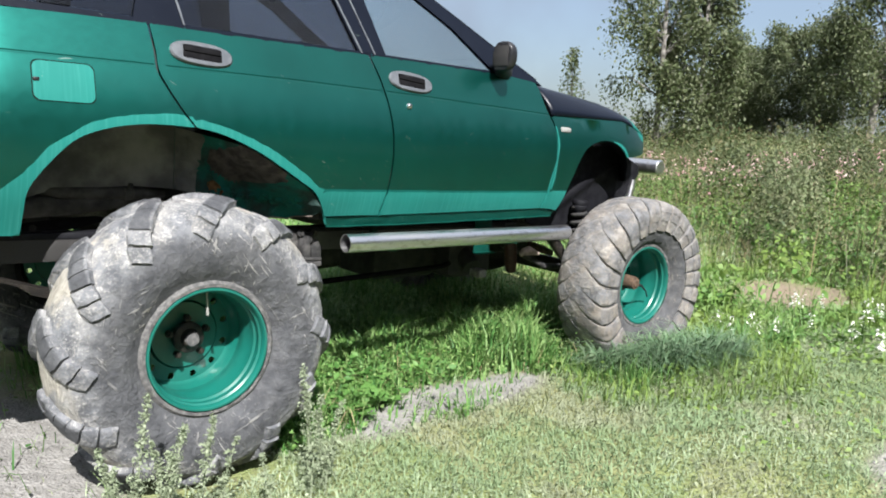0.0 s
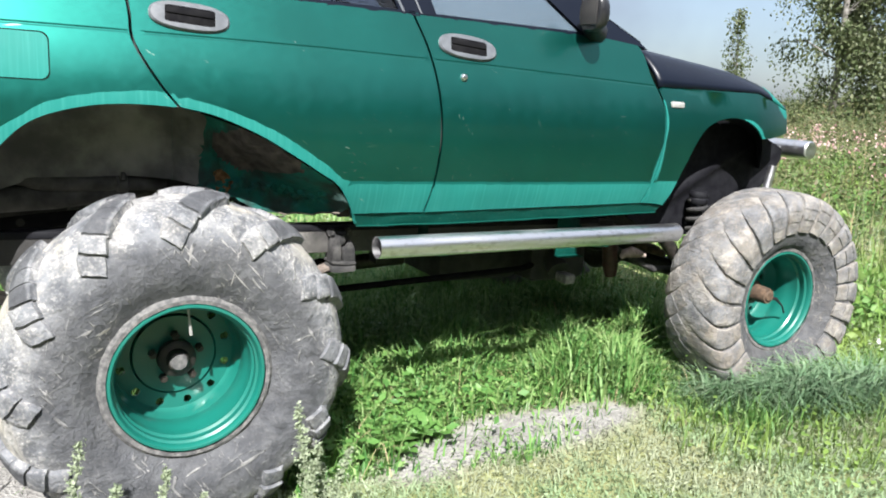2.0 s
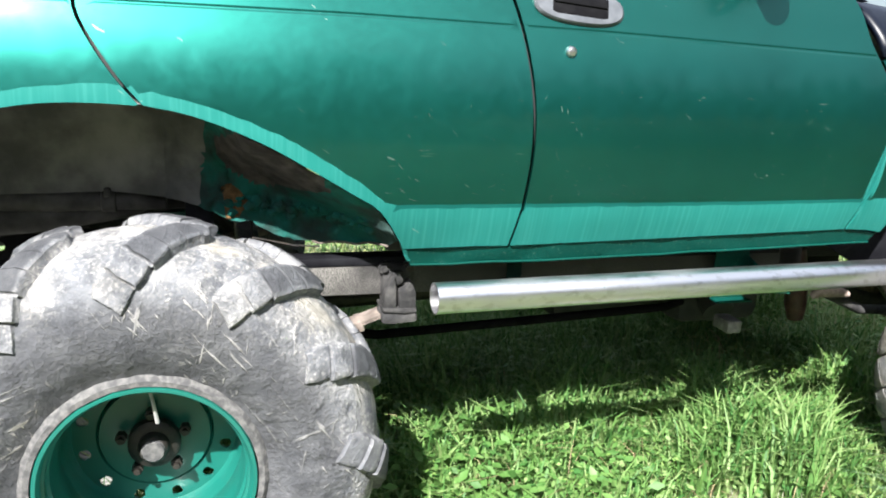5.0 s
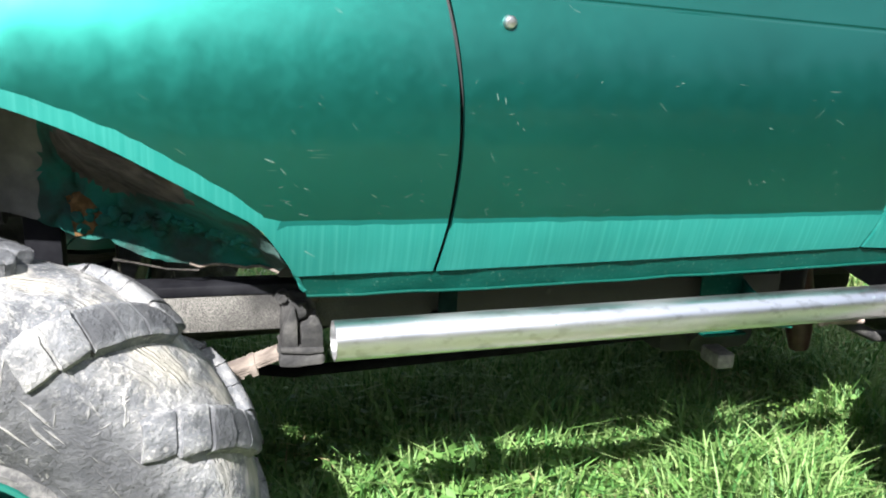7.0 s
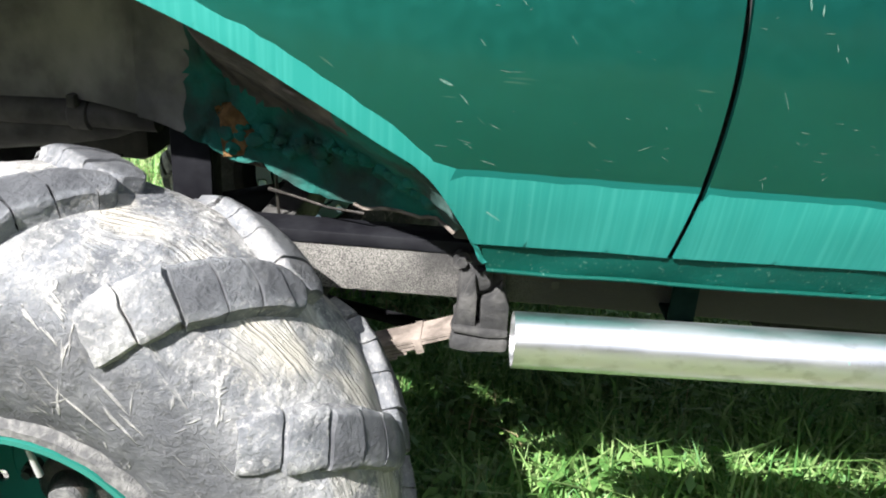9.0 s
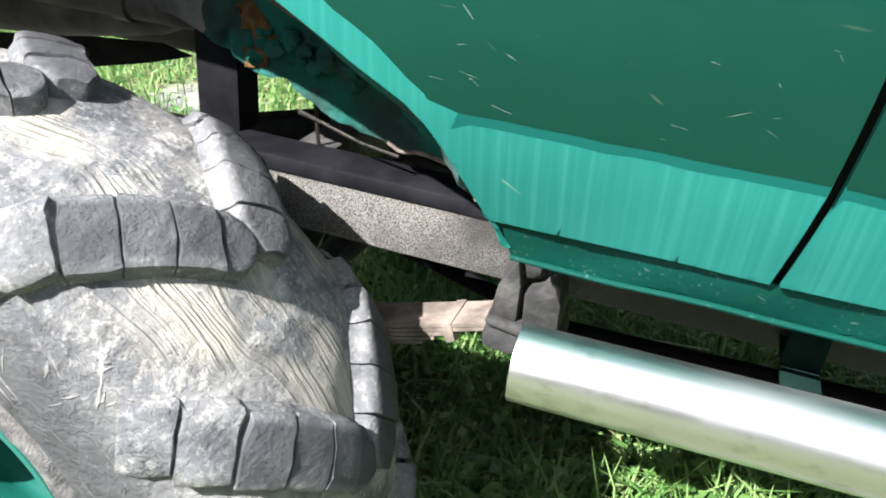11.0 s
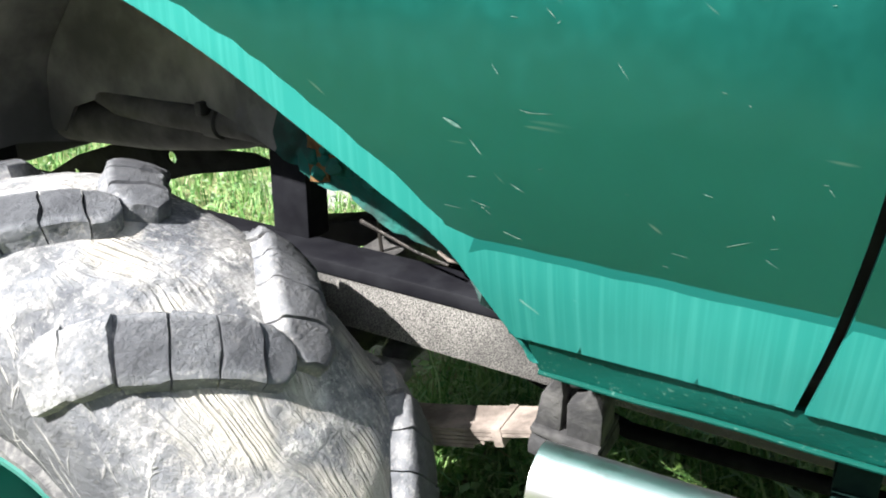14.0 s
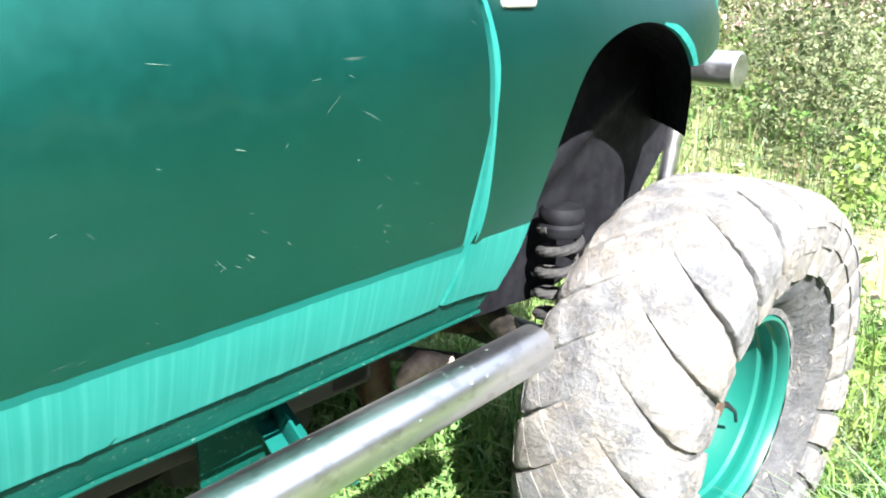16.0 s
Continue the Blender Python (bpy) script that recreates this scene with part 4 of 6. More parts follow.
def torn_panel():
    """The torn closing panel ahead of the rear wheel, lumpy and rusted, running up to the arch's lip."""
    low = [(-0.795, 1.010), (-0.773, 1.006), (-0.725, 0.991), (-0.677, 0.966), (-0.655, 0.954), (-0.602, 0.953), (-0.541, 0.915), (-0.500, 0.905), (-0.443, 0.897), (-0.40, 0.900), (-0.352, 0.897), (-0.300, 0.920)]
    low = rough_line(dense(low, 0.012, False), 0.006, 3)
    top = [(x, arch_z(x) - 0.004) for x in [-0.285 - 0.017 * i for i in range(31)]]

    def depth(x, z):
        front = max(0.0, min(1.0, (x + 0.50) / 0.22))
        y = 0.231 - 0.072 * front * front + 0.012 * max(0.0, min(1.0, (-0.70 - x) / 0.09))
        rise = max(0.0, min(1.0, 1 - (arch_z(x) - z) / 0.13)) * max(0.0, min(1.0, (x + 0.74) / 0.12))
        y += (side(x, z) + 0.016 - y) * rise * rise * (3 - 2 * rise)
        ridge = math.exp(-((z - (0.998 - 0.10 * (x + 0.62))) / 0.017) ** 2) * max(0.0, min(1.0, (x + 0.66) / 0.04))
        fold = math.exp(-((x + 0.672 + 0.02 * math.sin(z * 40)) / 0.007) ** 2)
        return (y - 0.020 * ridge * max(0.0, 0.45 + 1.2 * noise.noise((x * 55, z * 55, 0))) + 0.010 * fold
                + 0.007 * noise.noise((x * 16, z * 16, 5)) + 0.006 * noise.noise((x * 52, z * 52, 2)))

    grey = [(-0.82, 0.9), (-0.722, 0.9), (-0.716, 1.06), (-0.706, 1.135), (-0.70, 1.3), (-0.82, 1.3)]
    bare_zone = rough_line(dense([(-0.690, 1.155), (-0.672, 1.105), (-0.640, 1.068), (-0.585, 1.040), (-0.515, 1.046), (-0.470, 1.048), (-0.440, 1.060), (-0.48, 1.12), (-0.58, 1.22)], 0.02), 0.008, 4)
    ob = sheet("torn_inner_panel", low + top, depth, [RAGGED, BARE_SEAL, LINER, CAVITY], car, [], [bare_zone], grey, grid=0.012, thick=0.006, label="torn green inner panel with rust and lumpy sealant")
    sheet("rust_patch", rough_line(dense([(-0.672, 1.036), (-0.648, 1.046), (-0.622, 1.022), (-0.603, 1.000), (-0.624, 0.980), (-0.634, 0.964), (-0.662, 0.958), (-0.666, 0.995)], 0.01), 0.006, 8),
          lambda x, z: depth(x, z) - 0.005, [FLAKED], ob, grid=0.01, thick=0.004)
    # beads of sealant along the fold, and the bare hem below
    rnd, bm = random.Random(5), bmesh.new()
    for k in range(58):
        x = -0.655 + 0.33 * k / 58 + rnd.uniform(-0.006, 0.006)
        z = 0.996 - 0.10 * (x + 0.62) + rnd.gauss(0, 0.011)
        r = rnd.uniform(0.005, 0.012)
        got = bmesh.ops.create_icosphere(bm, subdivisions=2, radius=r)
        for v in got["verts"]:
            c = v.co * (1 + 0.45 * noise.noise(v.co * 120 + Vector((k, 0, 0))))
            v.co = Vector((x + c.x * 1.2, depth(x, z) + c.y * 0.8 - 0.002, z + c.z))
    tagged(part("sealant", bm, RAGGED, ob), "lumpy green painted sealant", kind="stuff")
    bm = bmesh.new()
    hem = [(x, depth(x, z + 0.006) - 0.001, z + 0.002) for x, z in low if x > -0.47]
    tube(bm, hem, 0.0028, 8)
    part("bare_hem", bm, DUSTY_LIT, ob, "bare pinkish metal edge")
    # frayed bright tip of the sill
    sheet("frayed_sill_tip", rough_line(dense([(-0.280, 0.945), (-0.266, 0.924), (-0.251, 0.893), (-0.258, 0.889), (-0.267, 0.906), (-0.275, 0.925)], 0.008), 0.004, 1),
          lambda x, z: side(x, z) + 0.004 + 0.01 * noise.noise((x * 60, z * 60, 1)), [TEAL], ob, grid=0.012, thick=0.01)


torn_panel()
# dark plates added deeper inside to fill the opening behind the liner's edge
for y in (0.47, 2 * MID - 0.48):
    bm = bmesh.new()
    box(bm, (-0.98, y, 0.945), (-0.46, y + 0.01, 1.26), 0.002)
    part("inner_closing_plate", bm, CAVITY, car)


def front_house(mirror):
    n, verts = 6, []
    prof = [(p[0], p[1] + 0.004) for p in farch] + [(1.622, 1.18), (1.63, 1.09)]
    prof = [(1.02, 0.92)] + prof
    for x, z in prof:
        for j in range(n + 1):
            t = j / n
            y = side(x, z) + 0.010 + (0.23 - side(x, z)) * t
            verts.append((x + (0.03 * t if x < 1.35 else 0.20 * t * (x - 1.35) / 0.27), 2 * MID - y if mirror else y, z - 0.01 * t * t))
    faces = [(i * (n + 1) + j, (i + 1) * (n + 1) + j, (i + 1) * (n + 1) + j + 1, i * (n + 1) + j + 1) for i in range(len(prof) - 1) for j in range(n)]
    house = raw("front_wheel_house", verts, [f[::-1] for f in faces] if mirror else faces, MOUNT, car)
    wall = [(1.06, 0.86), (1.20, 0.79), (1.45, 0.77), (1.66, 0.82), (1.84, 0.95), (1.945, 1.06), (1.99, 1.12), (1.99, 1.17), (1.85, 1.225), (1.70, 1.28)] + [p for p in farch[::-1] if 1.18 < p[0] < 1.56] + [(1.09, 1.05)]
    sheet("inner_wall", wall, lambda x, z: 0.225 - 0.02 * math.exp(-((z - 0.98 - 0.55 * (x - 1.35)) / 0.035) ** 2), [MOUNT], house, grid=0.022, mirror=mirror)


front_house(False)
front_house(True)

# ---- chassis ----
for y in (0.21, 2 * MID - 0.21 - 0.06):
    bm = bmesh.new()
    box(bm, (-1.75, y, 0.762), (0.98, y + 0.06, 0.857), 0.006)
    inner = y + (0.20 if y < MID else -0.20)
    box(bm, (0.90, min(y, inner), 0.764), (0.985, max(y, inner) + 0.06, 0.855), 0.006)
    box(bm, (0.92, inner, 0.763), (1.95, inner + 0.06, 0.856), 0.006)
    rail = part("frame_rail", bm, RAIL, car)
    # near-black strip over the rail's top edge, darker than its face
    bm = bmesh.new()
    box(bm, (-1.75, y - 0.003, 0.838), (0.90, y + 0.063, 0.8605), 0.004)
    part("rail_cap", bm, MOUNT, rail, "darker strip along the rail's upper edge")
    if y < 1:
        for x, z in ((-0.135, 0.80), (0.47, 0.80), (0.30, 0.82)):
            bm = bmesh.new()
            lathe(bm, [(0.0005, -0.001), (0.007, -0.001), (0.0075, 0.004)], 14, (x, y, z))
            part("rail_hole", bm, BLACK, rail)
for x in (-1.65, -0.60, 0.20, 1.0, 1.85):
    bm = bmesh.new()
    box(bm, (x - 0.03, 0.27, 0.775), (x + 0.03, 2 * MID - 0.27, 0.845), 0.006)
    part("cross_member", bm, RAIL, car)
for y in (0.256, 2 * MID - 0.306):
    for x, hi in ((-0.722, 1.05), (-1.45, 1.27), (0.35, 0.92), (1.0, 0.95)):
        bm = bmesh.new()
        box(bm, (x - 0.032, y, 0.855), (x + 0.032, y + 0.012, hi), 0.002)
        box(bm, (x + 0.022, y + 0.010, 0.855), (x + 0.032, y + 0.05, hi), 0.002)
        part("body_mount_post", bm, MOUNT, car)
# diagonal brace seen through the wheel arch
bm = bmesh.new()
box(bm, (-0.92, 0.50, 0.74), (-0.62, 0.56, 0.79), 0.004, (0, -14, 0))
part("chassis_brace", bm, MOUNT, car)
# tapered drilled plate behind it
bm = bmesh.new()
edges = []
plate = dense([(-1.62, 0.735), (-1.50, 0.800), (-1.391, 0.838), (-1.18, 0.866), (-1.0, 0.880), (-0.94, 0.868), (-1.03, 0.842), (-1.161, 0.812), (-1.29, 0.768), (-1.40, 0.715), (-1.62, 0.66)], 0.05)
holes = [[(x + 0.013 * math.cos(k * math.pi / 8), z + 0.013 * math.sin(k * math.pi / 8)) for k in range(16)] for x, z in ((-1.215, 0.838), (-1.515, 0.752))]
for ring in [plate] + holes:
    vs = [bm.verts.new((x, 0.50, z)) for x, z in ring]
    edges += [bm.edges.new((vs[k - 1], vs[k])) for k in range(len(vs))]
bmesh.ops.triangle_fill(bm, edges=edges, use_beauty=True, use_dissolve=False)
bmesh.ops.solidify(bm, geom=bm.faces[:], thickness=0.006)
part("chassis_brace", bm, MOUNT, car)

# spring hanger bracket and leaf springs
def leaf_spring(y0, x_eye, x_mid, x_end, front_z, mid_z):
    spring = empty("leaf_spring", (0, 0, 0), car)
    for k in range(5):
        f = (1.0, 0.985, 0.835, 0.81, 0.785)[k]
        xs = [x_mid + (x_eye - x_mid) * f * (1 - i / 8) for i in range(9)] + [x_mid + (x_end - x_mid) * f * i / 8 for i in range(1, 9)]
        bm = bmesh.new()
        rows = []
        for x in xs:
            t = abs((x - x_mid) / ((x_eye if x > x_mid else x_end) - x_mid))
            z = mid_z + (front_z - mid_z) * t ** 1.6 - 0.0062 * k
            rows.append([bm.verts.new((x, y0 + dy, z + dz)) for dy, dz in ((-0.03, 0), (0.03, 0), (0.03, -0.0048), (-0.03, -0.0048))])
        for a, b in zip(rows, rows[1:]):
            for q in range(4):
                bm.faces.new((a[q], b[q], b[(q + 1) % 4], a[(q + 1) % 4]))
        bm.faces.new(rows[0])
        bm.faces.new(rows[-1][::-1])
        # pale front half, dark rear half: sunlit and shaded steel put into colour
        leaf = part("leaf", bm, [DUSTY_LIT, OILY], spring, smooth=False)
        leaf.data.polygons.foreach_set("material_index", [1 if f.center.x < x_mid + 0.15 else 0 for f in leaf.data.polygons])
    for x in (x_eye - 0.092, x_mid + 0.1, x_mid - 0.1):
        t = abs((x - x_mid) / (x_eye - x_mid))
        z = mid_z + (front_z - mid_z) * t ** 1.6
        bm = bmesh.new()
        box(bm, (x - 0.007, y0 - 0.0318, z - 0.0255), (x + 0.007, y0 + 0.0318, z + 0.002), 0.002, (0, -18 if x > x_mid + 0.3 else 0, 0))
        # the foremost clip takes the sunlit colour too
        part("spring_clip", bm, DUSTY_LIT if x > x_mid + 0.3 else OILY, spring)
    return spring


leaf_spring(0.205, -0.250, -0.83, -1.42, 0.735, 0.60)
leaf_spring(2 * MID - 0.205, -0.250, -0.83, -1.42, 0.735, 0.60)


def hanger(y):
    """A lumpy cast hanger with ribs, a bolted flange, ears and a spring eye."""
    s = 1 if y < MID else -1

    def lump(name, lo, hi, bevel, parent, label=""):
        bm = bmesh.new()
        box(bm, lo, hi, bevel)
        bmesh.ops.subdivide_edges(bm, edges=[e for e in bm.edges if e.calc_length() > 0.02], cuts=2, use_grid_fill=True)
        for v in bm.verts:
            c = v.co * 46
            v.co += Vector((noise.noise(c), noise.noise(c + Vector((7, 0, 0))), noise.noise(c + Vector((0, 7, 0))))) * 0.0045
            v.co.y -= 0.014 * s * max(0.0, (0.76 - v.co.z) / 0.06)
        return part(name, bm, CASTING, parent, label)

    ob = lump("spring_hanger", (-0.286, y - 0.006, 0.735), (-0.214, y + 0.055, 0.845), 0.010, car, "mud-greyed cast spring hanger")
    lump("foot", (-0.294, y - 0.036, 0.702), (-0.203, y + 0.050, 0.730), 0.010, ob)
    lump("foot_band", (-0.292, y - 0.040, 0.730), (-0.205, y + 0.045, 0.741), 0.005, ob)

    def rib(outline, front):
        bm = bmesh.new()
        face = bm.faces.new([bm.verts.new((x, y - front * s, z)) for x, z in outline])
        bmesh.ops.recalc_face_normals(bm, faces=[face])
        got = bmesh.ops.extrude_face_region(bm, geom=[face])
        bmesh.ops.translate(bm, verts=[v for v in got["geom"] if isinstance(v, bmesh.types.BMVert)], vec=(0, (front + 0.02) * s, 0))
        bmesh.ops.recalc_face_normals(bm, faces=bm.faces[:])
        bmesh.ops.bevel(bm, geom=bm.edges[:], offset=0.0035, segments=2, affect="EDGES", profile=0.5)
        for v in bm.verts:
            v.co += Vector((noise.noise(v.co * 50), noise.noise(v.co * 50 + Vector((5, 0, 0))), 0)) * 0.003
        part("rib", bm, CASTING, ob)

    rib([(-0.290, 0.736), (-0.2555, 0.736), (-0.2555, 0.790), (-0.262, 0.826), (-0.272, 0.800), (-0.284, 0.785)], 0.036)
    rib([(-0.249, 0.736), (-0.207, 0.736), (-0.2085, 0.780), (-0.220, 0.812), (-0.232, 0.792), (-0.249, 0.784)], 0.038)
    lump("boss", (-0.262, y - 0.024, 0.795), (-0.236, y + 0.02, 0.833), 0.008, ob)
    for x, mat in ((-0.283, CASTING), (-0.221, OILY)):
        bm = bmesh.new()
        tube(bm, [(x, y - 0.004 * s, 0.836), (x, y + 0.03 * s, 0.836)], 0.0145, 16)
        tube(bm, [(x, y - 0.014 * s, 0.836), (x, y + 0.0 * s, 0.836)], 0.0085, 6)
        part("bolt", bm, mat, ob, smooth=False)


hanger(0.195)
hanger(2 * MID - 0.195)

# rubber bump stop on its arm over each spring
for y, s in ((0.25, 1), (2 * MID - 0.25, -1)):
    bm = bmesh.new()
    tube(bm, [(-0.60, y, 0.664), (-0.585, y, 0.672), (-0.555, y, 0.682), (-0.53, y, 0.686), (-0.518, y, 0.688)], [0.008, 0.019, 0.022, 0.019, 0.008], 16)
    for v in bm.verts:
        v.co.y = y + (v.co.y - y) * 1.5
        v.co += Vector((0, 0, 1)) * 0.003 * noise.noise(v.co * 60)
    stop = part("bump_stop", bm, HUBGREY, car, "dusty grey rubber bump stop")
    bm = bmesh.new()
    tube(bm, [(-0.56, y + 0.02 * s, 0.69), (-0.53, y + 0.04 * s, 0.725), (-0.505, y + 0.05 * s, 0.775)], [0.022, 0.024, 0.028], 12)
    part("arm", bm, CASTING, stop)

# axles, shafts, gearbox
bm = bmesh.new()
tube(bm, [(-0.83, 0.12, 0.515), (-0.83, 0.6, 0.515), (-0.83, 0.66, 0.515), (-0.83, 0.82, 0.515), (-0.83, 0.98, 0.515), (-0.83, 1.04, 0.515), (-0.83, 1.54, 0.515)], [0.045, 0.045, 0.08, 0.14, 0.08, 0.045, 0.045], 18)
part("rear_axle", bm, OILY, car)
bm = bmesh.new()
tube(bm, [(1.645, 0.16, 0.55), (1.645, 0.85, 0.55), (1.645, 0.92, 0.55), (1.645, 1.05, 0.55), (1.645, 1.18, 0.55), (1.645, 1.24, 0.55), (1.645, 1.50, 0.55)], [0.045, 0.045, 0.08, 0.13, 0.08, 0.045, 0.045], 18)
part("front_axle", bm, OILY, car)
bm = bmesh.new()
tube(bm, [(-0.70, 0.80, 0.54), (-0.55, 0.8, 0.545), (0.28, 0.78, 0.60)], [0.055, 0.032, 0.034], 14)
part("drive_shaft", bm, OILY, car)
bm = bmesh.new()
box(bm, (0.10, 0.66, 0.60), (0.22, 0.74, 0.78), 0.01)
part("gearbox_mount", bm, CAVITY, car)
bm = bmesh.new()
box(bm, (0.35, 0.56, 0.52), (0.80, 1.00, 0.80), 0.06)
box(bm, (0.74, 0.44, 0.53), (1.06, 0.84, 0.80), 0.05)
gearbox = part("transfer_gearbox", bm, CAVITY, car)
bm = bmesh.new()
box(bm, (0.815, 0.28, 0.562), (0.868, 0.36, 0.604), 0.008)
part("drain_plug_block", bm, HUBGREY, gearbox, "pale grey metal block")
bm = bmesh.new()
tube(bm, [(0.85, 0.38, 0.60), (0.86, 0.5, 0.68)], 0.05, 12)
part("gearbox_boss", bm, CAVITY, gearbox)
# dark blocks added in the engine bay to close the view past the liner
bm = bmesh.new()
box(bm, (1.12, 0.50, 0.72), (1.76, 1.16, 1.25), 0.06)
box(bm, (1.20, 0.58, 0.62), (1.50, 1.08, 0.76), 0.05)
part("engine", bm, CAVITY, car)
bm = bmesh.new()
tube(bm, [(1.13, 0.41, 0.79), (1.145, 0.40, 0.70), (1.155, 0.40, 0.61), (1.165, 0.40, 0.555)], [0.034, 0.036, 0.036, 0.026], 14)
part("engine_mount", bm, REDDISH, car, "red-brown painted bracket")
bm = bmesh.new()
tube(bm, [(1.10, 0.42, 0.705), (1.20, 0.41, 0.67), (1.42, 0.40, 0.575), (1.62, 0.40, 0.56)], 0.017, 12)
part("radius_arm", bm, CASTING, car, "dusty grey steel rod")
bm = bmesh.new()
tube(bm, [(1.125, 0.30, 0.664), (1.145, 0.30, 0.682), (1.185, 0.30, 0.688), (1.22, 0.30, 0.680), (1.265, 0.30, 0.668)], [0.008, 0.019, 0.025, 0.018, 0.010], 14)
for v in bm.verts:
    v.co += Vector((0, 0, 1)) * 0.008 * noise.noise(v.co * 60)
part("rod_end", bm, PINKISH, car, "dusty pinkish ball joint")
bm = bmesh.new()
tube(bm, [(1.31, 0.42, 0.70), (1.40, 0.40, 0.672), (1.48, 0.40, 0.645)], [0.020, 0.024, 0.018], 10)
part("brake_pipe", bm, RUST, car)
bm = bmesh.new()
tube(bm, [(1.30, 0.32, 0.80), (1.365, 0.30, 0.75), (1.425, 0.28, 0.67), (1.50, 0.24, 0.60)], [0.03, 0.034, 0.03, 0.03], 12)
part("steering_arm", bm, OILY, car)
bm = bmesh.new()
tube(bm, [(-0.62, 0.62, 0.545), (-0.24, 0.46, 0.556), (0.20, 0.45, 0.578), (0.70, 0.45, 0.600), (0.80, 0.47, 0.62)], 0.014, 12)
part("exhaust_pipe", bm, PITCH, car, "sooty dark exhaust pipe")
bm = bmesh.new()
tube(bm, [(-1.75, 0.40, 0.905), (-1.40, 0.385, 0.922), (-1.11, 0.38, 0.942), (-0.97, 0.375, 0.960), (-0.895, 0.37, 0.972), (-0.85, 0.37, 0.982)], [0.042, 0.042, 0.042, 0.038, 0.034, 0.026], 24)
silencer = part("silencer", bm, SOOTY, car, "dusty dark silencer and exhaust pipe")
bm = bmesh.new()
tube(bm, [(-1.34, 0.37, 1.06), (-1.25, 0.365, 1.005), (-1.16, 0.35, 0.984), (-1.05, 0.345, 0.982), (-0.94, 0.34, 0.985), (-0.80, 0.335, 0.985)], [0.022, 0.023, 0.024, 0.024, 0.023, 0.022], 18)
upper = part("tail_pipe", bm, SOOTY, silencer)
bm = bmesh.new()
tube(bm, [(-0.948, 0.34, 0.985), (-0.944, 0.34, 0.985), (-0.916, 0.34, 0.985), (-0.912, 0.34, 0.985)], [0.023, 0.0285, 0.0285, 0.023], 18)
box(bm, (-0.937, 0.300, 1.000), (-0.923, 0.335, 1.022), 0.003)
part("clamp", bm, SOOTY, upper)
# dark box added under the tail to block the view through to the grass
bm = bmesh.new()
box(bm, (-1.75, 0.88, 0.735), (-1.05, 1.36, 1.04), 0.03)
part("fuel_tank", bm, CAVITY, car)
# fine cable behind the torn panel
bm = bmesh.new()
tube(bm, [(-0.60, 0.26, 0.905), (-0.56, 0.25, 0.90), (-0.50, 0.24, 0.888), (-0.44, 0.22, 0.89)], [0.0035, 0.0022, 0.0022, 0.0022], 8)
part("brake_cable", bm, OILY, car)
bm = bmesh.new()
tube(bm, [(-0.60, 0.30, 0.94), (-0.595, 0.30, 0.86), (-0.58, 0.31, 0.72), (-0.594, 0.30, 0.63)], [0.003, 0.003, 0.003, 0.02], 8)
part("shock_absorber", bm, OILY, car)
# tow structure at the rear corner
bm = bmesh.new()
box(bm, (-1.52, 0.27, 0.62), (-1.39, 0.40, 0.70), 0.01)
box(bm, (-1.50, 0.30, 0.70), (-1.44, 0.34, 0.77), 0.006)
part("spring_shackle", bm, CASTING, car)

# side pipe
bm = bmesh.new()
R = 0.0365
pl, pr = Vector((-0.212, -0.030, 0.826)), Vector((1.166, 0.018, 0.830))
d = (pr - pl).normalized()
outer = tube(bm, [pl, pl + (pr - pl) * 0.25, pl + (pr - pl) * 0.5, pl + (pr - pl) * 0.75, pr - d * 0.02, pr - d * 0.006, pr], [R, R, R, R, R, R - 0.008, 0.006], 36, False)
bore = tube(bm, [pl, pl + d * 0.15, pl + d * 0.30], R - 0.003, 36, False)
for k in range(36):
    bm.faces.new((outer[0][k], bore[0][k], bore[0][(k + 1) % 36], outer[0][(k + 1) % 36]))
bm.faces.new(bore[-1])
bm.faces.new(outer[-1])
side_pipe = part("side_pipe", bm, CHROME, car, "scuffed polished steel side pipe, open at one end")
bm = bmesh.new()
box(bm, (0.030, 0.0, 0.780), (0.070, 0.075, 0.786), 0.002)
part("bracket_foot", bm, RIMGREEN, side_pipe, "teal painted bracket foot")
# same bracket as the teal foot; shade beneath the sill darkens its colour
bm = bmesh.new()
box(bm, (0.030, 0.075, 0.778), (0.070, 0.23, 0.784), 0.002)
box(bm, (0.030, 0.150, 0.784), (0.070, 0.156, 0.90), 0.002)
part("pipe_bracket", bm, SEAM, side_pipe, "green steel bracket with its shade painted in")
# darker green here stands for the shade behind the pipe
bm = bmesh.new()
box(bm, (0.660, 0.168, 0.722), (0.768, 0.174, 0.90), 0.002)
box(bm, (0.658, 0.130, 0.718), (0.770, 0.174, 0.724), 0.002)
part("bracket_plate", bm, SILL, side_pipe, "green steel plate with its shade painted in")
bm = bmesh.new()
box(bm, (0.735, 0.02, 0.793), (0.790, 0.24, 0.798), 0.002, (6, 0, -16))
box(bm, (0.760, 0.02, 0.793), (0.765, 0.24, 0.835), 0.002, (6, 0, -16))
part("pipe_bracket", bm, TEAL_EDGE, side_pipe, "green angled steel arm")
bm = bmesh.new()
box(bm, (0.700, -0.005, 0.793), (0.780, 0.075, 0.799), 0.002, (6, 0, -16))
part("bracket_foot", bm, RIMGREEN, side_pipe, "teal painted bracket foot")

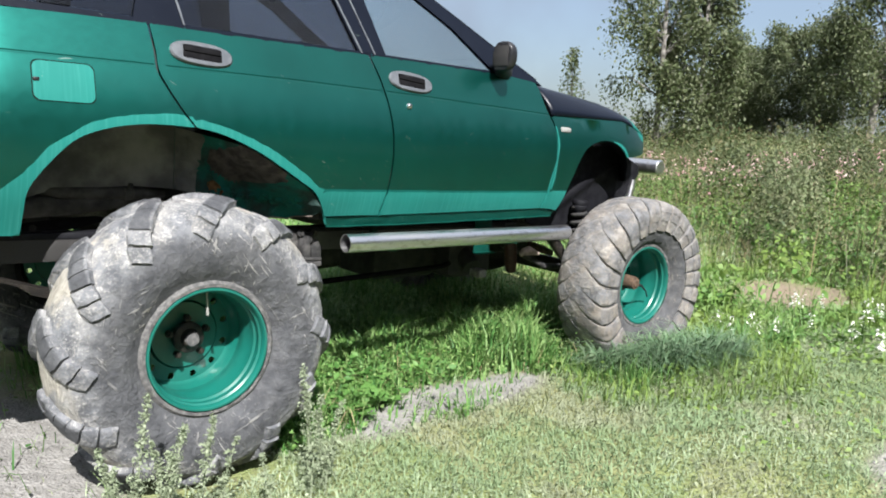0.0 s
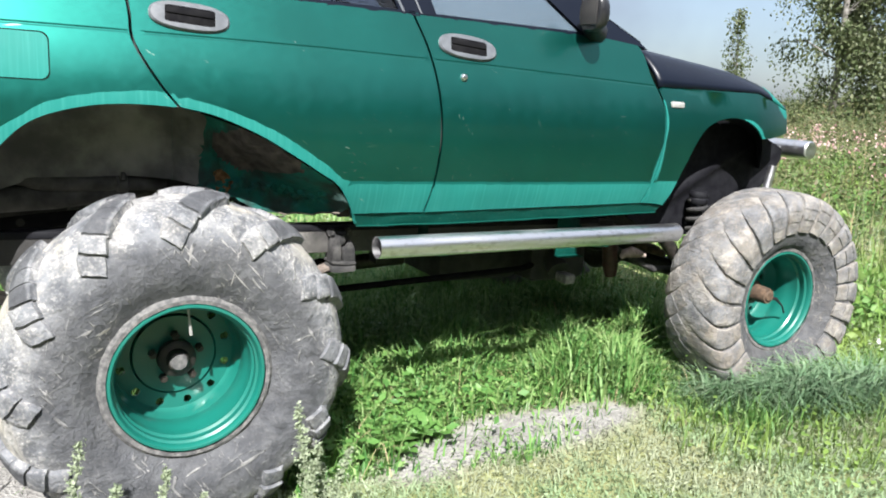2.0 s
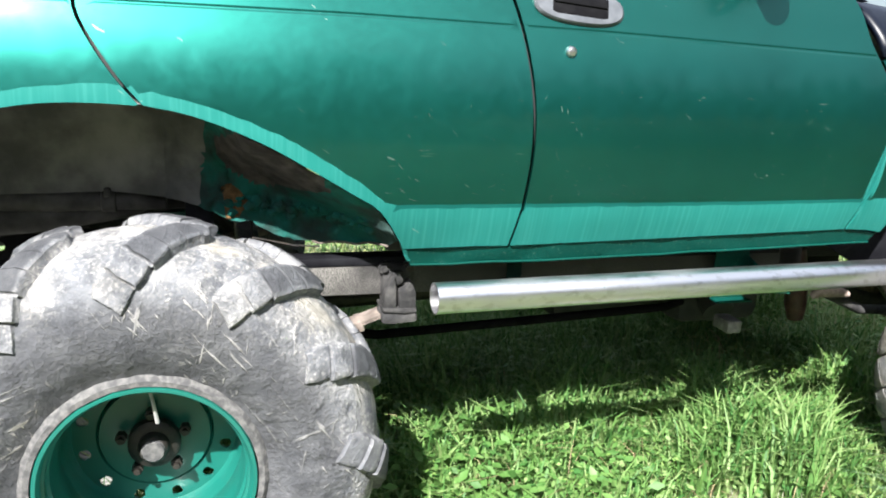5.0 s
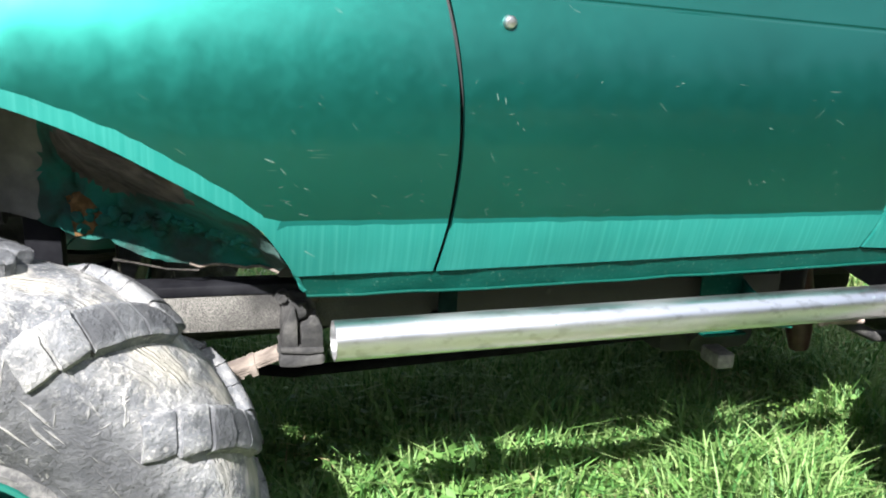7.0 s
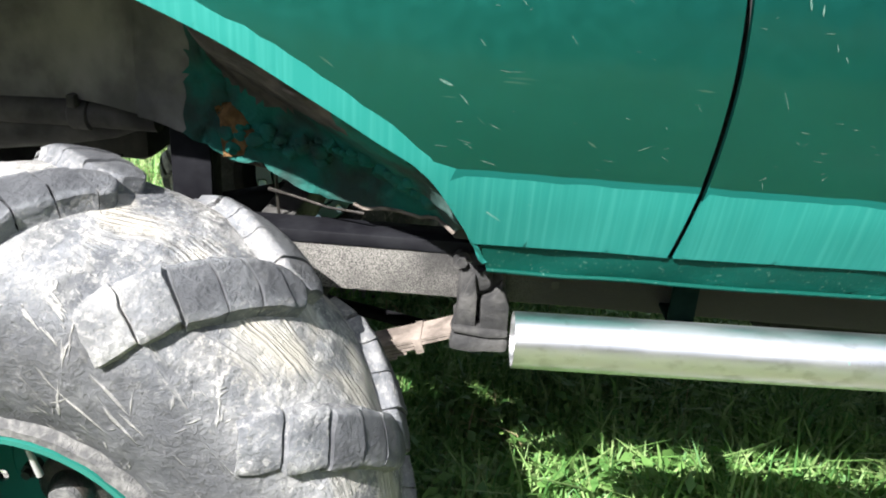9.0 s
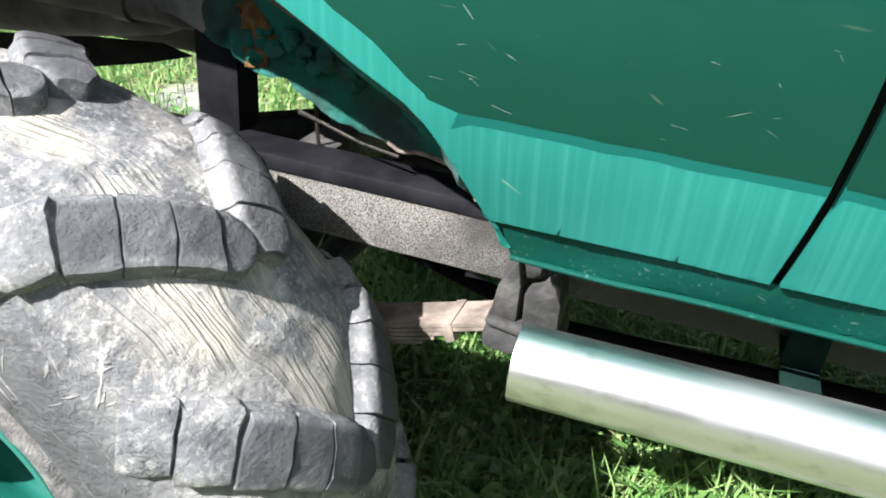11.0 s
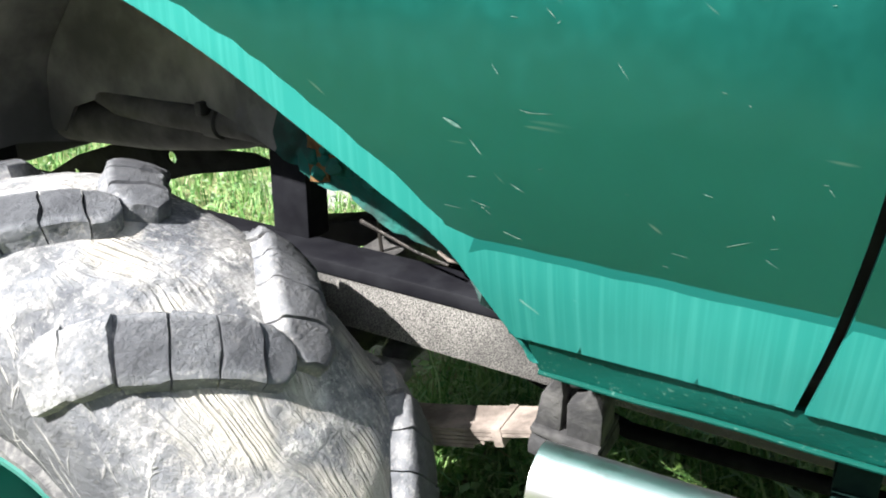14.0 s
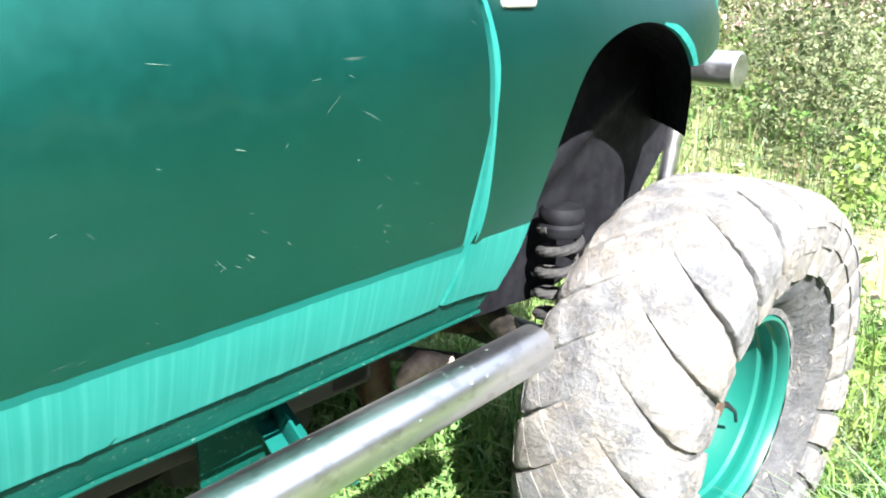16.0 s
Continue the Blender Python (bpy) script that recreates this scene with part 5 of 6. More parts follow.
# front bumper tube
bm = bmesh.new()
tube(bm, [(2.118, 0.166, 1.170), (2.118, 0.171, 1.170), (2.118, 1.489, 1.170), (2.118, 1.494, 1.170)], [0.038, 0.044, 0.044, 0.038], 28)
bumper = part("bumper_tube", bm, CHROME, car, "polished steel bumper tube with capped ends")
for y in (0.42, 1.24):
    bm = bmesh.new()
    tube(bm, [(1.78, y, 1.17), (2.10, y, 1.17)], 0.022, 16)
    part("bumper_arm", bm, CHROME, bumper)
    bm = bmesh.new()
    out = 0.215 if y < MID else 2 * MID - 0.215
    tube(bm, [(1.885, out, 0.89), (1.905, out, 0.99), (1.925, out, 1.09)], 0.020, 16)
    part("bumper_leg", bm, CHROME, bumper)

# coil springs at the front
for y in (0.155, 2 * MID - 0.155):
    coil = empty("coil_spring", (0, 0, 0), car)
    bm = bmesh.new()
    pts = [(1.400 + 0.036 * math.cos(a), y + 0.036 * math.sin(a), 0.670 + 0.27 * a / (2 * math.pi * 6.5)) for a in (2 * math.pi * 6.5 * k / 130 for k in range(131))]
    tube(bm, pts, 0.0095, 8)
    part("coil", bm, CASTING, coil)
    bm = bmesh.new()
    lathe(bm, [(0.0, 0.0), (0.038, 0.0), (0.043, 0.008), (0.043, 0.02), (0.038, 0.026), (0.042, 0.034), (0.042, 0.046), (0.036, 0.054), (0.0, 0.056)], 20)
    bm.transform(Matrix.Translation((1.400, y, 0.925)) @ Matrix.Rotation(radians(90), 4, "X"))
    part("spring_seat", bm, MOUNT, coil)


# ---- wheels ----
REAR_SECTION = [(0.212, -0.130), (0.244, -0.146), (0.290, -0.174), (0.345, -0.180), (0.395, -0.167), (0.435, -0.146), (0.462, -0.114), (0.478, -0.074), (0.485, -0.037), (0.487, 0.0)]
FRONT_SECTION = [(0.226, -0.086), (0.250, -0.114), (0.300, -0.136), (0.354, -0.147), (0.396, -0.150), (0.425, -0.143), (0.445, -0.121), (0.453, -0.087), (0.457, -0.043), (0.459, 0.0)]
REAR_LUG = [(-0.575, 0.01), (-0.465, -0.045), (-0.365, -0.10), (-0.275, -0.16), (-0.185, -0.22), (-0.10, -0.28), (-0.02, -0.325)]
REAR_LUG_INNER = [(-0.575, 0.03), (-0.465, -0.025), (-0.365, -0.08), (-0.275, -0.14), (-0.185, -0.205), (-0.10, -0.285), (-0.015, -0.37)]
FRONT_LUG = [(-0.76, 0.04), (-0.64, 0.035), (-0.52, 0.025), (-0.40, 0.0), (-0.28, -0.05), (-0.16, -0.12), (-0.05, -0.20), (0.04, -0.27)]


def section(s, profile):
    """Point and normal of a tyre's section; s runs from -1 (outer bead) to 1 (inner bead)."""
    n = len(profile) - 1
    q = n - abs(s) * n
    i = min(int(q), n - 1)
    t = q - i
    a, c = profile[i], profile[i + 1]
    r, y = a[0] + (c[0] - a[0]) * t, a[1] + (c[1] - a[1]) * t
    nr, ny = c[1] - a[1], -(c[0] - a[0])
    ln = math.hypot(nr, ny)
    nr, ny = nr / ln, ny / ln
    return (r, y, nr, ny) if s <= 0 else (r, -y, nr, -ny)


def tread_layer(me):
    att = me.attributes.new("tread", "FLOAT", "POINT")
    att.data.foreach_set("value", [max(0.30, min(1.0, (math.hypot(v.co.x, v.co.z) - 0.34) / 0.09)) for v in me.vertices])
    return me


def carcass(profile, seed):
    rows, cols, verts, crown = 40, 168, [], []
    for i in range(rows + 1):
        r, y, nr, ny = section(-1 + 2 * i / rows, profile)
        for j in range(cols):
            a = 2 * math.pi * j / cols
            w = 0.004 * noise.noise((3 * math.cos(a) + seed, 3 * math.sin(a), y * 9)) + 0.0025 * noise.noise((14 * math.cos(a), 14 * math.sin(a) + seed, y * 30))
            verts.append(((r + w * nr) * math.cos(a), y + w * ny, (r + w * nr) * math.sin(a)))
            crown.append(max(0.0, min(1.0, (0.80 - abs(ny)) / 0.25)))
    faces = [(i * cols + j, i * cols + (j + 1) % cols, (i + 1) * cols + (j + 1) % cols, (i + 1) * cols + j) for i in range(rows) for j in range(cols)]
    me = bpy.data.meshes.new("tyre")
    me.from_pydata(verts, [], faces)
    flank = me.attributes.new("flank", "FLOAT", "POINT")
    flank.data.foreach_set("value", [max(0.0, min(1.0, (0.47 - math.hypot(v.co.x, v.co.z)) / 0.05)) for v in me.vertices])
    skin = me.attributes.new("skin", "FLOAT", "POINT")
    skin.data.foreach_set("value", crown)
    return tread_layer(me)


def lug_mesh(profile, path, wide, heights, flip, seed, front):
    """One tread bar of closely set worn blocks with narrow slits, a rounded nose and a mud fillet at its foot."""
    rnd, verts, faces, mud = random.Random(seed), [], [], []
    us, vs = (-1, -0.75, -0.3, 0.3, 0.75, 1), (0.0, 0.12, 0.5, 0.88, 1.0)
    nu, nv = len(us), len(vs)
    last = len(path) - 2
    for q, ((s0, t0), (s1, t1)) in enumerate(zip(path, path[1:])):
        tall = heights[q] * (1.0 if front else rnd.uniform(0.92, 1.06))
        worn = rnd.uniform(0.7, 1.0) if front or q < 2 else rnd.uniform(0.12, 0.38)
        jog = 0.0 if front else (0.024, 0.012, 0.0)[min(q, 2)]
        ends = []
        for k in (q, q + 1):
            p0, p1 = path[max(0, k - 1)], path[min(len(path) - 1, k + 1)]
            ends.append(Vector(((p1[0] - p0[0]) * 0.36, (p1[1] - p0[1]) * 0.485)).normalized())
        base, gap = len(verts), (0.0 if front else 0.018)
        for level, (h, flare, inset) in enumerate(((-0.010, 0.12 if front else 0.55, 0.0), (tall * 0.16, 0.04 if front else 0.16, 0.0), (tall * 0.45, 0.03, 0.0), (tall * 0.86, -0.02, 0.004), (tall, -0.14, 0.016))):
            for u in us:
                for v in vs:
                    tuck = 0.0 if front else inset
                    vv = gap + tuck + (1 - 2 * gap - 2 * tuck) * v
                    nose = 1.0
                    if front:
                        nose = 1.0
                    elif q == last:
                        nose = max(0.42, 1 - max(0.0, v - 0.35) ** 2 * 1.35)
                    elif q == 0:
                        nose = 1 - 0.25 * max(0.0, 0.5 - v)
                    side_flare = flare * (1.0 if u > 0 else 0.45) if flare > 0 else flare
                    off = u * (1 + side_flare) * nose * wide / 2
                    along = ends[0].lerp(ends[1], vv)
                    s = s0 + (s1 - s0) * vv - off * along[1] / 0.36 * 0.8
                    r, y, nr, ny = section(max(-0.99, min(0.99, s)), profile)
                    a = t0 + (t1 - t0) * vv + jog + off * along[0] / 0.485
                    dome = 1.0 if level < 3 else 1 - 0.10 * u * u
                    hh = h * dome + (0.0016 * noise.noise((a * 60, s * 24, seed)) if h > 0 else 0)
                    edge = 0.004 * noise.noise((a * 34, s * 14, seed + 5)) if level > 0 else 0.0
                    rr, yy = r + nr * hh, y + ny * hh
                    a += edge / 0.485
                    verts.append((rr * math.cos(a), -yy if flip else yy, rr * math.sin(a)))
                    mud.append(1.0 if level < 3 else worn if abs(u) < 0.8 else (worn + 1) / 2)

        def idx(lv, u, v):
            return base + lv * nu * nv + u * nv + v

        ring = [(0, v) for v in range(nv)] + [(u, nv - 1) for u in range(1, nu)] + [(nu - 1, v) for v in range(nv - 2, -1, -1)] + [(u, 0) for u in range(nu - 2, 0, -1)]
        faces += [(idx(lv, u0, v0), idx(lv, u1, v1), idx(lv + 1, u1, v1), idx(lv + 1, u0, v0))
                  for lv in range(4) for (u0, v0), (u1, v1) in zip(ring, ring[1:] + ring[:1])]
        faces += [(idx(4, u, v), idx(4, u, v + 1), idx(4, u + 1, v + 1), idx(4, u + 1, v)) for u in range(nu - 1) for v in range(nv - 1)]
        if q:
            # the floor of the slit between two blocks
            back = base - 5 * nu * nv
            faces += [(back + 2 * nu * nv + u * nv + nv - 1, back + 2 * nu * nv + (u + 1) * nv + nv - 1, idx(2, u + 1, 0), idx(2, u, 0)) for u in range(nu - 1)]
    me = bpy.data.meshes.new("lug")
    me.from_pydata(verts, [], faces)
    bm = bmesh.new()
    bm.from_mesh(me)
    bmesh.ops.recalc_face_normals(bm, faces=bm.faces)
    bm.to_mesh(me)
    bm.free()
    me.materials.append(RUBBER_FRONT if front else RUBBER)
    me.shade_smooth()
    me.set_sharp_from_angle(angle=radians(42))
    att = me.attributes.new("tread", "FLOAT", "POINT")
    att.data.foreach_set("value", mud)
    return me


def tyre(at, turn, rear, seed):
    profile = REAR_SECTION if rear else FRONT_SECTION
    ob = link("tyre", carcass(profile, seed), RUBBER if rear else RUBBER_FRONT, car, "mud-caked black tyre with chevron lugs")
    ob.location, ob.rotation_euler = at, (0, 0, radians(turn))
    count = 12 if rear else 26
    for flip in (False, True):
        kinds = [lug_mesh(profile, (REAR_LUG_INNER if flip else REAR_LUG) if rear else FRONT_LUG, 0.074 if rear else 0.095,
                          (0.013, 0.022, 0.027, 0.027, 0.026, 0.024) if rear else (0.009, 0.013, 0.016, 0.015, 0.014, 0.012, 0.010), flip, seed * 10 + k, not rear) for k in range(3)]
        for k in range(count):
            lug = new("lug", kinds[k % 3])
            lug.parent = ob
            lug.rotation_euler = (0, -2 * math.pi * (k + ((0.0 if rear else 0.5) if flip else 0.0)) / count - radians(5.5 if rear else 2.0), 0)
    return ob


def rim(at, turn, rear):
    """A deep steel rim with a holed disc, hub, nuts and valve."""
    bm = bmesh.new()
    lip = [(0.209, -0.186), (0.214, -0.198), (0.211, -0.206), (0.204, -0.206), (0.199, -0.198), (0.1985, -0.184), (0.1925, -0.178), (0.1925, -0.166), (0.1955, -0.160), (0.1955, -0.150), (0.1895, -0.143), (0.1890, -0.100), (0.1850, -0.090), (0.1855, -0.045), (0.1890, -0.036), (0.1885, -0.020), (0.1825, -0.010), (0.184, 0.012)]
    lathe(bm, lip, 96)
    disc, holes, hr, ring_r, n96 = 0.026, 12, 0.0130, 0.156, 96

    def ring(r, y):
        return [bm.verts.new((r * math.cos(2 * math.pi * k / n96), y, r * math.sin(2 * math.pi * k / n96))) for k in range(n96)]

    edge, mid, v_in = ring(0.184, disc - 0.014), ring(0.175, disc), ring(0.126, disc - 0.002)
    for k in range(n96):
        bm.faces.new((edge[k], mid[k], mid[(k + 1) % n96], edge[(k + 1) % n96]))
    for h in range(holes):
        c = 2 * math.pi * (h + 0.5) / holes
        cx, cz = ring_r * math.cos(c), ring_r * math.sin(c)
        ks = [h * 8 + q for q in range(9)]
        loop = [mid[k % n96] for k in ks] + [v_in[k % n96] for k in ks[::-1]]
        inner = []
        for v in loop:
            dv = Vector((v.co.x - cx, 0, v.co.z - cz)).normalized() * hr
            inner.append(bm.verts.new((cx + dv.x, disc - 0.001, cz + dv.z)))
        deep = [bm.verts.new((v.co.x, v.co.y + 0.008, v.co.z)) for v in inner]
        n = len(loop)
        for q in range(n):
            bm.faces.new((loop[q], inner[q], inner[(q + 1) % n], loop[(q + 1) % n]))
            bm.faces.new((inner[q], deep[q], deep[(q + 1) % n], inner[(q + 1) % n]))
    step = [v_in] + [ring(r, y) for r, y in ((0.122, disc + 0.004), (0.118, disc - 0.010), (0.06, disc - 0.014), (0.03, disc - 0.014))]
    for a, c in zip(step, step[1:]):
        for k in range(n96):
            bm.faces.new((a[k], c[k], c[(k + 1) % n96], a[(k + 1) % n96]))
    bmesh.ops.remove_doubles(bm, verts=bm.verts, dist=0.0002)
    bmesh.ops.recalc_face_normals(bm, faces=bm.faces)
    ob = part("rim", bm, RIMGREEN, car, "green painted steel rim with round holes")
    ob.location, ob.rotation_euler = at, (0, 0, radians(turn))
    bm = bmesh.new()
    lathe(bm, [(0.184, 0.012), (0.195, 0.045), (0.205, 0.08), (0.222, 0.09), (0.230, 0.095)], 48)
    part("rim_back", bm, CAVITY, ob, "dark rim back")
    bm = bmesh.new()
    lathe(bm, [(0.211, -0.176), (0.244, -0.176), (0.243, -0.186), (0.236, -0.198), (0.226, -0.207), (0.215, -0.206)], 96)
    for v in bm.verts:
        v.co.y += 0.004 * noise.noise(v.co * 45)
    part("bead_ring", bm, BEAD, ob, "mud-filled grey bead ring")
    bm = bmesh.new()
    if rear:
        lathe(bm, [(0.056, -0.010), (0.055, -0.030), (0.048, -0.036), (0.034, -0.037), (0.030, -0.055), (0.024, -0.060), (0.0005, -0.062)], 28)
    else:
        lathe(bm, [(0.060, -0.010), (0.056, -0.050), (0.040, -0.062), (0.036, -0.135), (0.032, -0.145), (0.0005, -0.148)], 28)
    part("hub", bm, OILY if rear else RUST, ob, "greasy dark hub" if rear else "rusty hub with free-wheel cap")
    for k in range(5):
        a = 2 * math.pi * (k + 0.3) / 5
        bm = bmesh.new()
        tube(bm, [(0.070 * math.cos(a), -0.008, 0.070 * math.sin(a)), (0.070 * math.cos(a), -0.030, 0.070 * math.sin(a))], 0.0125, 6)
        tube(bm, [(0.070 * math.cos(a), -0.028, 0.070 * math.sin(a)), (0.070 * math.cos(a), -0.040, 0.070 * math.sin(a))], 0.007, 10)
        part("wheel_nut", bm, OILY, ob)
    bm = bmesh.new()
    lathe(bm, [(0.026, -0.058), (0.022, -0.066), (0.0005, -0.067)] if rear else [(0.027, -0.144), (0.020, -0.152), (0.0005, -0.153)], 24)
    part("hub_cap", bm, BEAD if rear else RUST, ob)
    bm = bmesh.new()
    if rear:
        tube(bm, [(0.004, -0.155, 0.200), (0.010, -0.148, 0.165), (0.018, -0.138, 0.105)], [0.004, 0.0035, 0.005], 10)
    else:
        tube(bm, [(0.03, -0.13, -0.01), (0.06, -0.14, -0.018), (0.10, -0.145, -0.05), (0.125, -0.14, -0.085)], [0.010, 0.007, 0.004, 0.004], 10)
    part("valve_stem", bm, LIGHTGREY if rear else BLACK, ob, "pale valve stem" if rear else "dark valve extension")
    return ob


FRONT_X, FRONT_Z, REAR_X, REAR_Z = 1.670, 0.543, -0.827, 0.512
tyre((REAR_X, -0.030, REAR_Z), 0, True, 1)
rim((REAR_X, 0.026, REAR_Z - 0.003), 0, True)
tyre((FRONT_X, -0.035, FRONT_Z), 0, False, 2)
rim((FRONT_X, 0.080, FRONT_Z), 0, False)
tyre((REAR_X, 2 * MID + 0.030, REAR_Z), 180, True, 3)
rim((REAR_X, 2 * MID - 0.026, REAR_Z - 0.003), 180, True)
tyre((FRONT_X, 2 * MID + 0.035, FRONT_Z), 180, False, 4)
rim((FRONT_X, 2 * MID - 0.080, FRONT_Z), 180, False)

# ---- plants ----
def leaf_mat(name, colours, rough=0.55, through=0.25, patch=None):
    m = Nodes(name, rough, 0.0, 0.35)
    r = m.island()
    a = m.mix(m.ramp(r, 0.0, 0.5), colours[0], colours[1])
    col = m.mix(m.ramp(r, 0.5, 1.0), a, colours[2])
    if patch:
        # whole stands of weeds differ in colour
        col = m.mix(m.math("MULTIPLY", m.ramp(m.noise(0.75, 3), 0.48, 0.60), 0.85), col, patch[0])
        col = m.mix(m.math("MULTIPLY", m.ramp(m.noise(1.9, 2), 0.54, 0.66), 0.75), col, patch[1])
    m.colour(col)
    tr = m.t.nodes.new("ShaderNodeBsdfTranslucent")
    m.t.links.new(m.b.inputs["Base Color"].links[0].from_socket, tr.inputs[0])
    mx = m.t.nodes.new("ShaderNodeMixShader")
    mx.inputs[0].default_value = through
    m.t.links.new(m.b.outputs[0], mx.inputs[1])
    m.t.links.new(tr.outputs[0], mx.inputs[2])
    m.t.links.new(mx.outputs[0], m.t.nodes["Material Output"].inputs["Surface"])
    return m.mat


LUSH = leaf_mat("lush_grass", ((0.050, 0.155, 0.036), (0.130, 0.258, 0.066), (0.250, 0.355, 0.135)), through=0.32)
BROAD = leaf_mat("broad_green_leaf", ((0.060, 0.155, 0.036), (0.098, 0.215, 0.052), (0.145, 0.265, 0.075)), 0.5, 0.3)
YELLOWISH = leaf_mat("yellow_green_weed", ((0.120, 0.235, 0.050), (0.165, 0.285, 0.068), (0.215, 0.325, 0.095)))
FRESH = leaf_mat("meadow_grass", ((0.070, 0.165, 0.034), (0.125, 0.232, 0.055), (0.195, 0.268, 0.095)), patch=((0.150, 0.220, 0.045), (0.045, 0.100, 0.026)))
OLIVE = leaf_mat("short_olive_turf", ((0.182, 0.248, 0.132), (0.262, 0.325, 0.198), (0.345, 0.392, 0.272)), patch=((0.192, 0.272, 0.138), (0.270, 0.282, 0.190)))
MEADOW = leaf_mat("meadow_weeds", ((0.055, 0.088, 0.028), (0.095, 0.118, 0.045), (0.150, 0.132, 0.070)), patch=((0.034, 0.060, 0.020), (0.135, 0.098, 0.058)))
SAGE = leaf_mat("grey_green_weed", ((0.200, 0.245, 0.155), (0.275, 0.315, 0.215), (0.165, 0.210, 0.120)))
TUSSOCK = leaf_mat("blue_green_grass", ((0.085, 0.170, 0.082), (0.140, 0.230, 0.125), (0.215, 0.290, 0.180)), through=0.3)
SAGE_FAR = leaf_mat("feathery_meadow_weed", ((0.130, 0.165, 0.080), (0.165, 0.195, 0.100), (0.200, 0.210, 0.120)))
BIRCH = leaf_mat("birch_leaves", ((0.062, 0.088, 0.036), (0.095, 0.118, 0.055), (0.135, 0.150, 0.085)), through=0.35)
PINK = leaf_mat("faded_pink_blossom", ((0.42, 0.22, 0.24), (0.50, 0.32, 0.32), (0.55, 0.44, 0.42)))
WHITE = leaf_mat("white_blossom", ((0.60, 0.60, 0.55), (0.70, 0.70, 0.66), (0.75, 0.75, 0.70)))
STRAW = leaf_mat("dry_straw", ((0.30, 0.26, 0.14), (0.36, 0.30, 0.17), (0.26, 0.20, 0.11)))


def stuff(name, verts, faces, mat, label, category):
    me = bpy.data.meshes.new(name)
    nv, sizes = len(verts), [f.shape[1] for f in faces]
    me.vertices.add(nv)
    me.vertices.foreach_set("co", np.asarray(verts, np.float32).ravel())
    loops = np.concatenate([f.ravel() for f in faces])
    starts, at = [], 0
    for f in faces:
        starts.append(at + np.arange(len(f)) * f.shape[1])
        at += f.size
    me.loops.add(len(loops))
    me.loops.foreach_set("vertex_index", loops.astype(np.int32))
    me.polygons.add(sum(len(f) for f in faces))
    me.polygons.foreach_set("loop_start", np.concatenate(starts).astype(np.int32))
    me.update(calc_edges=True)
    me.materials.append(mat)
    ob = new(name, me)
    return tagged(ob, label, category, kind="stuff")


def land(x, y):
    return np.array([height(a, c) for a, c in zip(x, y)])


def spread(rng, n, x0, x1, y0, y1, keep=None, fade=0.5):
    """Random spots, thinned on bare ground, under the tyres and towards ragged edges."""
    x, y = rng.uniform(x0 - fade, x1 + fade, n), rng.uniform(y0 - fade, y1 + fade, n)
    inset = np.minimum(np.minimum(x - x0 + fade, x1 + fade - x), np.minimum(y - y0 + fade, y1 + fade - y)) / (2 * fade)
    wob = np.array([0.45 * noise.noise((a * 1.1 / fade, c * 1.1 / fade, 8)) for a, c in zip(x, y)])
    ok = rng.random(n) < np.clip((inset + wob) * 1.3, 0, 1)
    ok &= np.array([rng.random() > 0.93 * bare(a, c) if abs(a) < 5 and abs(c) < 5 else True for a, c in zip(x, y)])
    for cx, half in ((REAR_X, 0.30), (FRONT_X, 0.26)):
        for cy in (-0.03, 2 * MID + 0.03):
            ok &= ~((np.abs(x - cx) < half) & (np.abs(y - cy) < 0.15))
    if keep is not None:
        ok &= keep(x, y)
    return x[ok], y[ok]


def blades(rng, x, y, tall, wide, lean, scale=1.0):
    """Bent grass blades: five corners each."""
    n = len(x)
    z = land(x, y) - 0.005
    h = rng.uniform(tall[0], tall[1], n) * rng.uniform(0.6, 1.0, n) * scale
    w = rng.uniform(wide[0], wide[1], n)
    a, bend = rng.uniform(0, 2 * np.pi, n), rng.uniform(lean[0], lean[1], n)
    dx, dy = np.cos(a), np.sin(a)
    turn = a + rng.normal(np.pi / 2, 0.5, n)
    sx, sy = np.cos(turn) * w / 2, np.sin(turn) * w / 2
    mx, my, mz = x + dx * bend * h * 0.28, y + dy * bend * h * 0.28, z + h * 0.58
    tx, ty, tz = x + dx * bend * h, y + dy * bend * h, z + h * (1 - 0.35 * bend)
    v = np.stack([np.stack([x - sx, y - sy, z], 1), np.stack([x + sx, y + sy, z], 1),
                  np.stack([mx + sx * 0.8, my + sy * 0.8, mz], 1), np.stack([mx - sx * 0.8, my - sy * 0.8, mz], 1), np.stack([tx, ty, tz], 1)], 1)
    base = np.arange(n)[:, None] * 5
    return v.reshape(-1, 3), [base + np.array([[0, 1, 2, 3]]), base + np.array([[3, 2, 4]])]


def leaflets(rng, c, size, flat=0.5):
    """Small folded leaves round the centres c."""
    n = len(c)
    d = rng.normal(size=(n, 3))
    d[:, 2] *= flat
    d /= np.linalg.norm(d, axis=1)[:, None]
    up = rng.normal(size=(n, 3)) * 0.5
    up[:, 2] += 1.0
    s = np.cross(d, up)
    s /= np.linalg.norm(s, axis=1)[:, None]
    ln = rng.uniform(size[0], size[1], n)[:, None]
    nrm = np.cross(s, d)
    v = np.stack([c - d * ln / 2, c + s * ln * 0.28 + nrm * ln * 0.06, c + d * ln / 2, c - s * ln * 0.28 + nrm * ln * 0.06], 1)
    base = np.arange(n)[:, None] * 4
    return v.reshape(-1, 3), [base + np.array([[0, 1, 2]]), base + np.array([[0, 2, 3]])]


